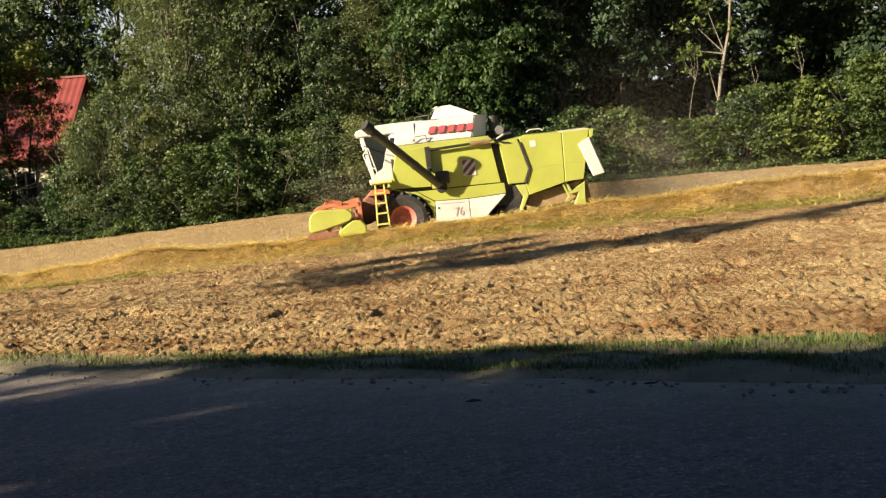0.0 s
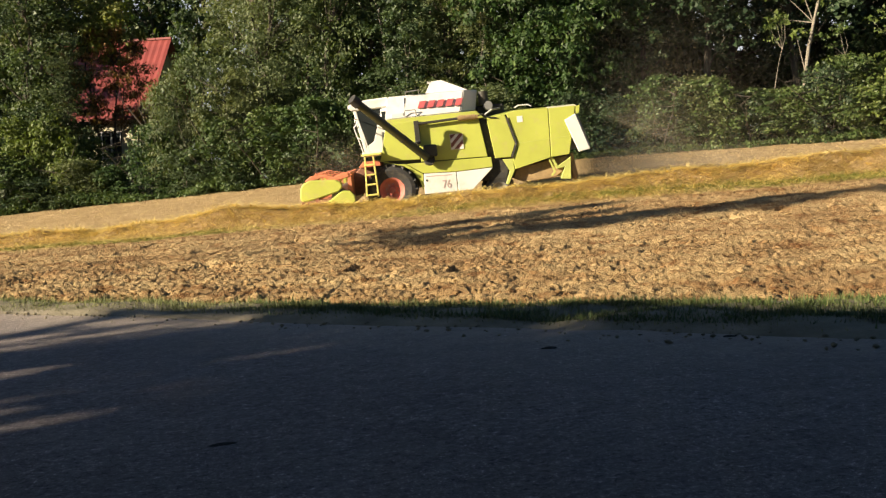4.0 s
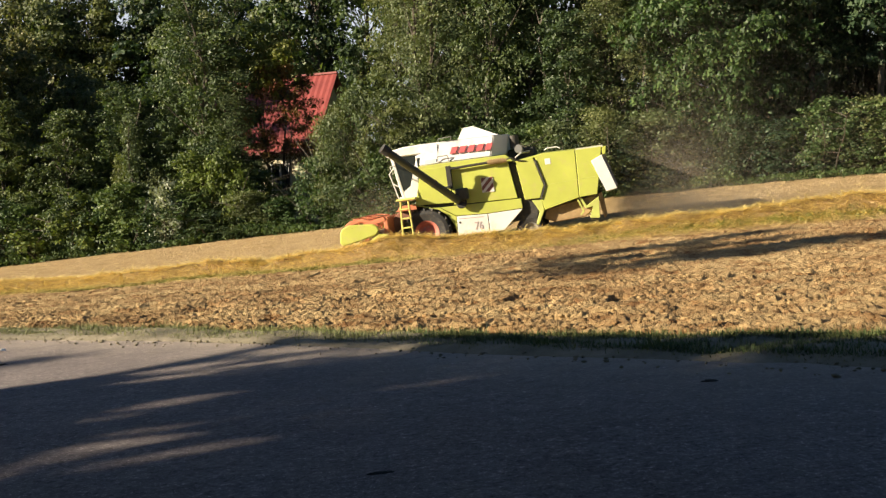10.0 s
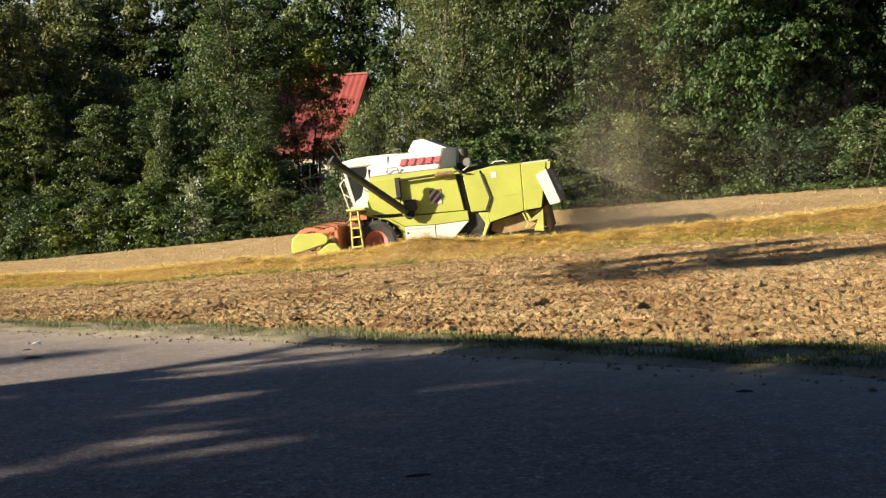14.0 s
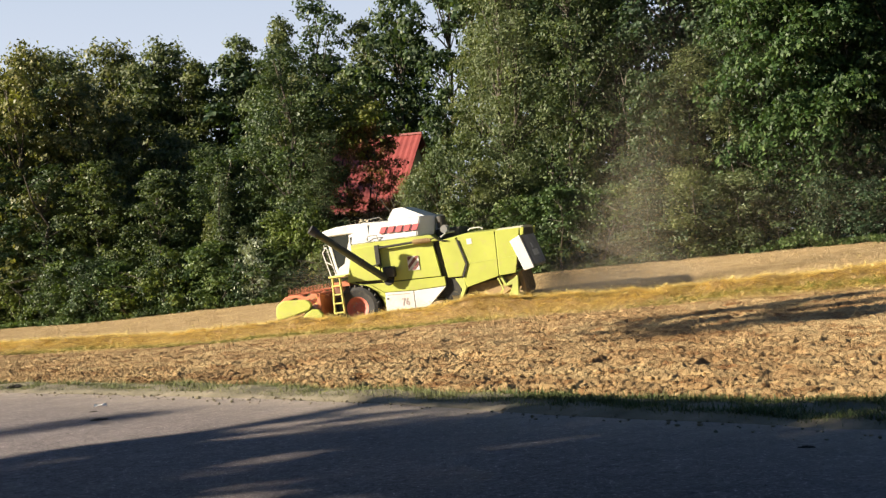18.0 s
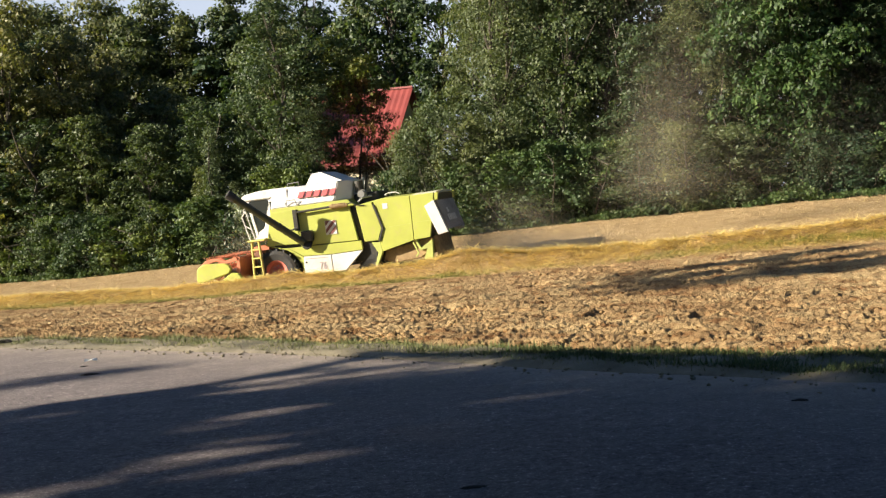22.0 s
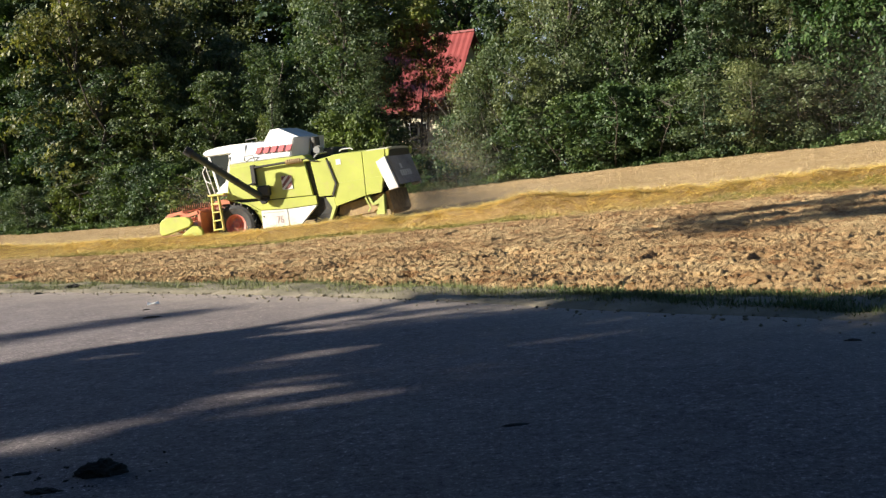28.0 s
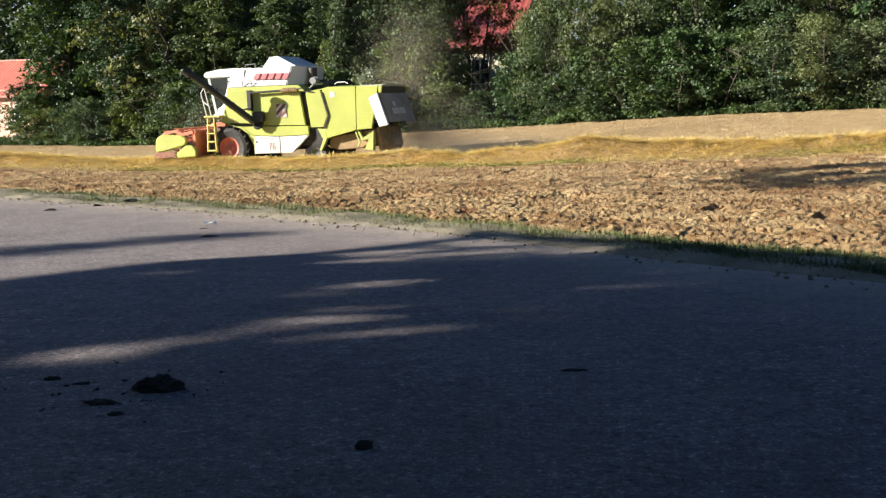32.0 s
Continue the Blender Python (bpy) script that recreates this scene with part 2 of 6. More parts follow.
def leaf_mat(name, lo, mid, hi, thin=0.3, gloss=0.52):
    """Leaves: each its own shade, light shining through, a slight sheen."""
    def build(nt, b):
        g, info = nt.nodes.new("ShaderNodeNewGeometry"), nt.nodes.new("ShaderNodeObjectInfo")
        col = ramp(nt, g.outputs["Random Per Island"], ((0.0, lo), (0.55, mid), (1.0, hi)))
        tint = ramp(nt, info.outputs["Random"], ((0.0, (0.66, 0.78, 0.84)), (0.5, (1, 1, 1)), (1.0, (1.14, 1.08, 0.88))))
        col = mix(nt, col, tint, 1.0, "MULTIPLY")
        col = mix(nt, col, ramp(nt, noise_out(nt, 0.5, 4), ((0.34, (0.6, 0.64, 0.6)), (0.66, (1.4, 1.36, 1.2)))), 1.0, "MULTIPLY")
        nt.links.new(col, b.inputs["Base Color"])
        b.inputs["Roughness"].default_value = gloss
        b.inputs["Specular IOR Level"].default_value = 0.28
        tr = nt.nodes.new("ShaderNodeBsdfTranslucent")
        nt.links.new(mix(nt, col, (1.25, 1.3, 0.5), 1.0, "MULTIPLY"), tr.inputs[0])
        ms = nt.nodes.new("ShaderNodeMixShader")
        ms.inputs[0].default_value = thin
        nt.links.new(b.outputs[0], ms.inputs[1])
        nt.links.new(tr.outputs[0], ms.inputs[2])
        nt.links.new(ms.outputs[0], nt.nodes["Material Output"].inputs[0])
    return material(name, build)


def bark_mat(name, dark, light, marks=False):
    def build(nt, b):
        n = noise_out(nt, 6, 6, 0.7, stretch=(1, 1, 0.25) if not marks else (0.6, 0.6, 3.0))
        col = ramp(nt, n, ((0.36, dark), (0.5, light), (0.75, light)) if marks else ((0.3, dark), (0.7, light)))
        nt.links.new(col, b.inputs["Base Color"])
        b.inputs["Roughness"].default_value = 0.9
        bump(nt, b, n, 0.6, 0.02)
    return material(name, build)


MAT_VERGE = material("dusty verge soil", verge_soil)
MAT_SOIL, MAT_ROAD, MAT_EARTH = material("dry soil", soil), material("worn asphalt", asphalt), material("field earth", earth)
MAT_STRAW = straw_mat("cut straw", (0.60, 0.435, 0.115), (0.97, 0.785, 0.31))
MAT_STUBBLE = straw_mat("stubble", (0.38, 0.27, 0.145), (0.57, 0.435, 0.255))
MAT_GRASS = straw_mat("verge grass", (0.068, 0.09, 0.028), (0.20, 0.205, 0.08))
MAT_EDGE = straw_mat("field edge weeds", (0.10, 0.14, 0.025), (0.30, 0.27, 0.07))
MAT_LUSH = straw_mat("lush grass", (0.040, 0.070, 0.018), (0.105, 0.135, 0.045))
MAT_WEED = straw_mat("dry grass", (0.13, 0.15, 0.03), (0.32, 0.27, 0.11))
def chaff(nt, b):
    col = ramp(nt, noise_out(nt, 1.4, 8, 0.75), ((0.3, (0.24, 0.165, 0.075)), (0.5, (0.36, 0.255, 0.13)), (0.7, (0.46, 0.345, 0.19))))
    col = mix(nt, col, ramp(nt, noise_out(nt, 16, 6, 0.8), ((0.35, (0.55, 0.52, 0.48)), (0.6, (1.1, 1.1, 1.1)))), 1.0, "MULTIPLY")
    nt.links.new(col, b.inputs["Base Color"])
    b.inputs["Roughness"].default_value = 0.95
    b.inputs["Specular IOR Level"].default_value = 0.1
    bump(nt, b, noise_out(nt, 14, 8, 0.8), 0.9, 0.05)


MAT_CHAFF = material("chaff bed", chaff)
LEAF_DARK = leaf_mat("dark green leaves", (0.022, 0.042, 0.022), (0.040, 0.067, 0.033), (0.090, 0.122, 0.066))
LEAF_MAPLE = leaf_mat("maple leaves", (0.022, 0.048, 0.013), (0.040, 0.076, 0.021), (0.085, 0.125, 0.046))
LEAF_MID = leaf_mat("green leaves", (0.036, 0.057, 0.023), (0.060, 0.086, 0.036), (0.118, 0.142, 0.070))
LEAF_BUSH = leaf_mat("bush leaves", (0.038, 0.068, 0.020), (0.066, 0.102, 0.034), (0.122, 0.158, 0.064))
LEAF_LIGHT = leaf_mat("light green leaves", (0.058, 0.088, 0.022), (0.092, 0.128, 0.036), (0.150, 0.180, 0.066))
LEAF_YELLOW = leaf_mat("yellow-green leaves", (0.085, 0.105, 0.022), (0.135, 0.155, 0.034), (0.21, 0.21, 0.065))
LEAF_GREY = leaf_mat("grey-green leaves", (0.058, 0.078, 0.036), (0.092, 0.114, 0.053), (0.158, 0.178, 0.102))
LEAF_OLIVE = leaf_mat("olive willow leaves", (0.070, 0.088, 0.036), (0.104, 0.124, 0.054), (0.155, 0.17, 0.09))
LEAF_SILVER = leaf_mat("silver leaves", (0.16, 0.19, 0.15), (0.26, 0.29, 0.24), (0.4, 0.43, 0.38))
LEAF_REDDISH = leaf_mat("reddish leaves", (0.075, 0.048, 0.020), (0.145, 0.080, 0.032), (0.22, 0.14, 0.06))
LEAF_OAK = leaf_mat("olive leaves", (0.052, 0.064, 0.026), (0.096, 0.110, 0.047), (0.19, 0.185, 0.10))
BARK = bark_mat("grey-brown bark", (0.025, 0.02, 0.015), (0.085, 0.07, 0.05))
BARK_PALE = bark_mat("pale birch bark", (0.05, 0.042, 0.034), (0.20, 0.175, 0.135), True)

# ---------------------------------------------------------------- ground
def sheet(name, us, vs, height, mat, smooth=True, **tags):
    """A piece of ground over a grid of u and v, raised by height(u, v) over the land."""
    U, V = np.meshgrid(us, vs, indexing="ij")
    Z = land(U, V) + height(U, V)
    X, Y = to_xy(U, V)
    me = mesh_np(name, np.stack([X.ravel(), Y.ravel(), Z.ravel()], axis=1), grid_faces(len(us), len(vs))[:, ::-1])
    return tagged(put(me, mat, name=name, smooth=smooth), **tags)


far = np.concatenate([np.linspace(-900, -100, 17), np.linspace(-95, 95, 96), np.linspace(100, 900, 17)])
sheet("ground", far, far, lambda u, v: -0.06 + 0 * u, MAT_EARTH, label="earth and weeds under the wood", category="ground", kind="structure")


def strip(name, us, fr, depth_fn, mat, height, **tags):
    """A sheet between the lines lo(u) and hi(u); fr runs from 0 to 1 across it."""
    U, Fr = np.meshgrid(us, fr, indexing="ij")
    lo, hi = depth_fn(U)
    V = lo + (hi - lo) * Fr
    Z = land(U, V) + height(U, V, Fr)
    X, Y = to_xy(U, V)
    me = mesh_np(name, np.stack([X.ravel(), Y.ravel(), Z.ravel()], axis=1), grid_faces(len(us), len(fr))[:, ::-1])
    return tagged(put(me, mat, name=name, smooth=mat is not MAT_SOIL), **tags)


def road_height(u, v, fr):
    return 0.012 * (vnoise(u * 0.7, v * 0.7, 3) - 0.5)


road = strip("road", np.linspace(-80, 60, 281), np.concatenate([np.linspace(0, 0.97, 60), np.linspace(0.975, 1.0, 6)]),
      lambda u: (road_edge(u) - 9.6, road_edge(u) + 0.05 + 0.25 * (vnoise(u * 1.3, u * 0, 5) - 0.5) + 0.12 * (vnoise(u * 5, u * 0, 6) - 0.5)),
      MAT_ROAD, road_height, label="worn grey asphalt road with dusty crumbling edge", category="road", kind="structure")


# how thick the dust lies towards the verge
lay = road.data.attributes.new("margin", "FLOAT", "POINT")
lay.data.foreach_set("value", np.tile(np.exp(-9.6 * (1 - np.concatenate([np.linspace(0, 0.97, 60), np.linspace(0.975, 1.0, 6)])) / 1.3), 281).astype(np.float32))


def clods(u, v, fr):
    """Lumps turned up by the plough, with gaps between them."""
    du = u + 0.20 * vnoise(u * 5, v * 5, 21) + 0.09 * vnoise(u * 13, v * 13, 23)
    dv = v + 0.20 * vnoise(u * 5, v * 5, 22) + 0.09 * vnoise(u * 13, v * 13, 24)
    d1, r1, f1 = worley(du * 3.6, dv * 3.2, 31)
    d2, r2, f2 = worley(du * 10.5, dv * 8.0, 37)
    d3, r3, f3 = worley(du * 21.0, dv * 15.0, 45)
    big = np.clip(1.5 - d1 / 0.42, 0, 1) * np.clip(r1 * 2.6 - 1.35, 0, 1) * (0.75 + 0.9 * f1)
    mid = np.clip(1.7 - d2 / 0.40, 0, 1) * (np.clip(r2 * 1.7 - 0.35, 0, 1) + 0.8 * f2)
    small = np.clip(1.7 - d3 / 0.42, 0, 1) * (r3 + 0.9 * f3)
    h = 0.030 * big + 0.022 * mid + 0.030 * small + 0.030 * (1 - np.abs(2 * vnoise(du * 11, dv * 8, 49) - 1)) ** 2 + 0.026 * (vnoise(u * 30, v * 16, 43) - 0.3) + 0.016 * (1 - np.abs(2 * vnoise(du * 24, dv * 15, 58) - 1)) + 0.05 * (vnoise(u * 0.8, v * 1.1, 41) - 0.5) + 0.03 * (vnoise(u * 2.3, v * 2.0, 44) - 0.5)
    pit = np.clip(vnoise(u * 1.7, v * 2.2, 47) - 0.76, 0, 1) * 0.8
    edge = np.clip((v - road_edge(u) - verge_width(u) + 0.3) / 0.8, 0, 1) * np.clip((30.65 - v) / 0.5, 0, 1)
    return (h - pit) * edge - 0.02


def split(u):
    return np.maximum(road_edge(u) + verge_width(u) + 1.0, 20.5)


strip("ploughed_field", np.concatenate([np.linspace(-45, -22, 121)[:-1], np.linspace(-22, 8.5, 1150), np.linspace(8.5, 26, 81)[1:]]),
      np.linspace(0, 1, 140), lambda u: (road_edge(u) + verge_width(u) - 0.25, split(u)), MAT_SOIL, clods,
      label="dry ploughed soil broken into brown clods", category="field", kind="structure")
strip("ploughed_field_back", np.concatenate([np.linspace(-70, -38, 81)[:-1], np.linspace(-38, 16, 1250), np.linspace(16, 50, 61)[1:]]),
      np.linspace(0, 1, 130), lambda u: (split(u) - 0.02, np.maximum(split(u) + 0.3, 30.6)), MAT_SOIL, clods,
      label="farther part of the dry ploughed soil", category="field", kind="structure")


def lumps(name, n, u_fn, v_fn, mat, size, flat, seed, **tags):
    """Many loose, angular lumps in one mesh."""
    r = np.random.default_rng(seed)
    bm = bmesh.new()
    bmesh.ops.create_icosphere(bm, subdivisions=1, radius=1.0)
    base = np.array([tuple(q.co) for q in bm.verts])
    tri = np.array([[q.index for q in f.verts] for f in bm.faces])
    bm.free()
    u = u_fn(r, n)
    v = v_fn(r, n, u)
    x, y = to_xy(u, v)
    s = size[0] + (size[1] - size[0]) * r.uniform(0, 1, n) ** 3
    a = r.uniform(0, 6.28, n)
    P = base[None] * (1 + r.normal(size=(n, len(base), 1)) * 0.22) * s[:, None, None] * np.stack([r.uniform(0.7, 1.3, n), r.uniform(0.7, 1.3, n), flat * r.uniform(0.7, 1.2, n)], 1)[:, None]
    c, q = np.cos(a)[:, None], np.sin(a)[:, None]
    P = np.stack([P[..., 0] * c - P[..., 1] * q, P[..., 0] * q + P[..., 1] * c, P[..., 2]], 2)
    P += np.stack([x, y, land(u, v) + s * flat * 0.3 + tags.pop("lift", 0.0)], 1)[:, None]
    F = (tri[None] + (np.arange(n) * len(base))[:, None, None]).reshape(-1, 3)
    return tagged(put(mesh_np(name, P.reshape(-1, 3), F), mat, name=name), kind="stuff", **tags)


def verge_height(u, v):
    fr = (v - road_edge(u) + 0.30) / (verge_width(u) + 0.4)
    return -0.035 + 0.05 * np.clip(fr * 6, 0, 1) * (0.5 + vnoise(u * 1.3, v * 1.5, 8)) + 0.06 * np.sin(np.clip(fr, 0, 1) * math.pi) * vnoise(u * 1.7, v * 2, 9) + 0.012 * vnoise(u * 9, v * 9, 10)


strip("verge", np.linspace(-60, 40, 801), np.linspace(0, 1, 18), lambda u: (road_edge(u) - 0.30, road_edge(u) + verge_width(u) + 0.1), MAT_VERGE,
      lambda u, v, fr: verge_height(u, v), label="grassy road verge", category="verge", kind="structure")


def swath_line(u):
    return 32.0 + 0.5 * (vnoise(u * 0.11, u * 0, 50) - 0.5)


def swath(u, v):
    """The heaped straw of the cut row."""
    across = np.exp(-((v - swath_line(u)) / 0.85) ** 2)
    heaps = 0.28 + 0.36 * vnoise(u * 0.45, v * 0.5, 51) ** 1.5 + 0.16 * vnoise(u * 1.5, v * 1.3, 52) + 0.13 * vnoise(u * 4, v * 4, 53) + 0.07 * vnoise(u * 9, v * 9, 54)
    return across * heaps * 0.74 * np.interp(u, (-40, -24, -18, -14, 10), (0.74, 0.80, 0.92, 1.02, 1.2))


def stubble_height(u, v, fr):
    return -0.08 + 0.11 * np.clip((v - 30.0) / 0.7, 0, 1) + swath(u, v) + 0.05 * vnoise(u * 1.2, v * 2.2, 55) + 0.03 * vnoise(u * 7, v * 7, 56)


strip("stubble_field", np.linspace(-66, 34, 600), np.linspace(0, 1, 64) ** 1.6, lambda u: (np.full_like(u, 30.0), np.full_like(u, 46.6)), MAT_CHAFF, stubble_height,
      label="golden stubble with a row of cut straw", category="field", kind="structure")


def blades(name, n, u_fn, v_fn, mat, length, width, lean, lift=None, seed=1, **tags):
    """Many single bent stalks in one mesh."""
    r = np.random.default_rng(seed)
    u = u_fn(r, n)
    v = v_fn(r, n, u)
    x, y = to_xy(u, v)
    z = land(u, v) + (lift(u, v) if lift else 0.0)
    a, L = r.uniform(0, 2 * math.pi, n), r.uniform(*length, n)
    tilt = np.clip(np.abs(r.normal(lean[0], lean[1], n)), 0, 1.5)
    dx, dy, dz = np.cos(a) * np.sin(tilt), np.sin(a) * np.sin(tilt), np.cos(tilt)
    w = r.uniform(*width, n)
    b = a + r.uniform(-0.6, 0.6, n) + math.pi / 2
    sx, sy = np.cos(b) * w, np.sin(b) * w
    base, way = np.stack([x, y, z - 0.02], 1), np.stack([dx, dy, dz], 1) * L[:, None]
    side = np.stack([sx, sy, 0 * sx], 1)
    sag = np.stack([dx, dy, -0.4 * np.ones(n)], 1) * (L * 0.25 * np.sin(tilt))[:, None]
    if lean[0] > 1.1:
        V = np.stack([base - side, base + side, base + way + sag + side * 0.6, base + way + sag - side * 0.6], 1).reshape(-1, 3)
        F = np.arange(n)[:, None] * 4 + np.arange(4)
    else:
        V = np.stack([base - side * 1.3, base + side * 1.3, base + way + sag], 1).reshape(-1, 3)
        F = np.arange(n)[:, None] * 3 + np.arange(3)
    return tagged(put(mesh_np(name, V, F), mat, name=name), kind="stuff", **tags)


def even(lo, hi):
    return lambda r, n: r.uniform(lo, hi, n)


def clumped(r, n, u, a, b):
    """A place across the verge, 0 to 1, drawn to thick patches."""
    best, where = np.full(n, -1.0), np.zeros(n)
    for k in range(3):
        f = 1.05 * r.beta(a, b, n)
        d = vnoise(u * 1.1, f * 3.0 + 5, 91) + 0.7 * vnoise(u * 3.7, f * 7.0, 92) + 0.25 * r.uniform(0, 1, n)
        where, best = np.where(d > best, f, where), np.maximum(d, best)
    return where


def tufty(lo, hi):
    """Drawn together into tufts."""
    def fn(r, n):
        return r.choice(r.uniform(lo, hi, n // 40), n) + 0.06 * r.normal(size=n)
    return fn


def patchy(lo, hi):
    """Spread in patches, with thin places between them."""
    def fn(r, n):
        u = r.uniform(lo, hi, n * 5)
        keep = r.uniform(0, 1, n * 5) < np.clip(vnoise(u * 0.35, u * 0, 62) * 1.1 + vnoise(u * 1.6, u * 0, 63) * 0.5 - 0.5, 0.06, 1)
        return np.resize(u[keep], n)
    return fn


lumps("soil_clods", 13000, even(-28, 12), lambda r, n, u: road_edge(u) + verge_width(u) + 0.1 + (30 - road_edge(u) - verge_width(u)) * r.uniform(0, 1, n) ** 1.6, MAT_SOIL, (0.010, 0.055), 0.55, 71, lift=0.02,
      label="loose dry clods on the ploughed soil", category="clod")
lumps("road_grit", 1500, even(-22, 8), lambda r, n, u: road_edge(u) - 0.02 - np.abs(r.normal(size=n)) * 0.35, MAT_VERGE, (0.004, 0.028), 0.6, 72, lift=0.012,
      label="crumbs of soil along the road edge", category="grit")
blades("verge_grass", 70000, even(-28, 9), lambda r, n, u: road_edge(u) + verge_width(u) * clumped(r, n, u, 1.0, 1.0) + 0.06 * r.normal(size=n), MAT_GRASS, (0.02, 0.075), (0.003, 0.008), (1.0, 0.4), verge_height, seed=3,
       label="short green grass along the road", category="grass")
blades("verge_tufts", 14000, tufty(-20, 9), lambda r, n, u: road_edge(u) + verge_width(u) * clumped(r, n, u, 2.2, 1.2) + 0.15 * (vnoise(u * 2.2, u * 0, 66) - 0.5), MAT_GRASS, (0.06, 0.17), (0.002, 0.006), (0.75, 0.4), verge_height, seed=9,
       label="taller grass tufts beside the field", category="grass")
blades("long_verge_grass", 62000, lambda r, n: 9.5 - 14.0 * r.beta(1.0, 1.35, n), lambda r, n, u: road_edge(u) + verge_width(u) * (0.08 + 0.96 * clumped(r, n, u, 1.2, 1.0)), MAT_LUSH, (0.03, 0.12), (0.004, 0.010), (1.0, 0.45), verge_height, seed=14,
       label="long lush grass between road and soil", category="grass")
blades("dry_verge_grass", 42000, even(-32, 10), lambda r, n, u: road_edge(u) + verge_width(u) * r.uniform(-0.02, 1.1, n), MAT_WEED, (0.02, 0.07), (0.003, 0.007), (1.0, 0.4), verge_height, seed=4,
       label="dry yellowed grass between road and soil", category="grass")
blades("straw", 190000, even(-46, 18), lambda r, n, u: swath_line(u) - 0.18 + 0.74 * r.normal(size=n), MAT_STRAW, (0.12, 0.42), (0.003, 0.007), (1.38, 0.18),
       lambda u, v: swath(u, v) + 0.05 + 0.10 * vnoise(u * 17, v * 17, 57), seed=5, label="loose row of cut golden straw", category="straw")
blades("stubble", 130000, even(-54, 22), lambda r, n, u: 31.2 + 15.2 * r.uniform(0, 1, n), MAT_STUBBLE, (0.04, 0.095), (0.004, 0.009), (0.6, 0.45), lambda u, v: stubble_height(u, v, 0), seed=6,
       label="pale cut stubble stalks", category="stubble")
blades("scattered_straw", 9000, even(-54, 22), lambda r, n, u: 32.5 + 14.0 * r.uniform(0, 1, n) ** 1.3, MAT_STRAW, (0.15, 0.4), (0.003, 0.006), (1.4, 0.2),
       lambda u, v: stubble_height(u, v, 0) + 0.03, seed=12, label="straw scattered over the stubble", category="straw")
blades("field_edge_grass", 44000, patchy(-48, 20), lambda r, n, u: 30.72 + 0.17 * r.normal(size=n) + 0.6 * (vnoise(u * 0.3, u * 0, 61) - 0.5), MAT_EDGE, (0.04, 0.11), (0.006, 0.013), (0.6, 0.3), lambda u, v: np.where(v > 30.2, stubble_height(u, v, 0), 0.0), seed=8,
       label="green weeds between ploughed soil and straw", category="grass")

# ---------------------------------------------------------------- trees and bushes
def limb(bm, a, b, ra, rb, sides=6):
    """A tapered round stick from a to b."""
    a, b = Vector(a), Vector(b)
    m = Matrix.Translation((a + b) / 2) @ (b - a).to_track_quat("Z", "Y").to_matrix().to_4x4()
    bmesh.ops.create_cone(bm, cap_ends=True, segments=sides, radius1=ra, radius2=rb, depth=(b - a).length, matrix=m)


def leaf_blades(name, r, P, out, size, up=0.35, hang=0.3, slim=(0.5, 0.8)):
    """One small blade at each place P, turned outwards and up."""
    n = len(P)
    N = out * 0.8 + r.normal(size=(n, 3)) * 0.5 + np.array([0, 0, up])
    N /= np.linalg.norm(N, axis=1)[:, None]
    A = np.cross(N, r.normal(size=(n, 3)))
    A /= np.linalg.norm(A, axis=1)[:, None]
    A[:, 2] -= hang * r.uniform(0, 1, n)
    B = np.cross(N, A)
    L = r.uniform(*size, n)[:, None] * 1.15
    W = L * r.uniform(*slim, (n, 1))
    V = np.stack([P - A * L * 0.5, P + B * W * 0.5 + A * L * 0.15, P + A * L * 0.3 - B * W * 0.5], 1).reshape(-1, 3)
    return mesh_np(name, V, np.arange(n)[:, None] * 3 + np.array([0, 1, 2]))


def leaves_mesh(name, r, centres, radii, per, size, droop=0.3, tall=0.65, slant=0.0):
    """Leaves in plain round clumps."""
    C, n = np.repeat(centres, per, axis=0), len(centres) * per
    d = r.normal(size=(n, 3))
    d[:, 2] = np.where(r.uniform(0, 1, n) < 0.72, np.abs(d[:, 2]), d[:, 2])
    d /= np.linalg.norm(d, axis=1)[:, None]
    P = C + d * (np.repeat(radii, per) * r.uniform(0.02, 1.0, n) ** 0.33)[:, None] * np.array([1, 1, tall])
    P[:, 0] += slant * (P[:, 2] - C[:, 2])
    return leaf_blades(name, r, P, d, size, 0.35, droop)


def bough_leaves(name, r, centres, radii, twigs, per, size, twig_r, squash=0.75, hang=0.3, up=0.35, slim=(0.5, 0.8)):
    """Boughs, each a shell of twigs, each twig a small spray of leaves, with dark gaps between them."""
    n = len(centres) * twigs
    d = r.normal(size=(n, 3))
    d[:, 2] = np.where(r.uniform(0, 1, n) < 0.75, np.abs(d[:, 2]), d[:, 2])
    d /= np.linalg.norm(d, axis=1)[:, None]
    R = np.repeat(radii, twigs) * r.uniform(0.25, 1.12, n) ** 0.5
    T = np.repeat(centres, twigs, axis=0) + d * R[:, None] * np.array([1, 1, squash])
    spread = np.repeat(r.uniform(*twig_r, n), per)
    m = n * per
    e = r.normal(size=(m, 3)) * np.array([1, 1, 0.6])
    P = np.repeat(T, per, axis=0) + e * spread[:, None] * 0.62
    P[:, 2] -= hang * 0.5 * np.linalg.norm(e[:, :2], axis=1) * spread
    out = np.repeat(d, per, axis=0) * 0.8 + e * 0.3
    return leaf_blades(name, r, P, out, size, up, hang, slim)


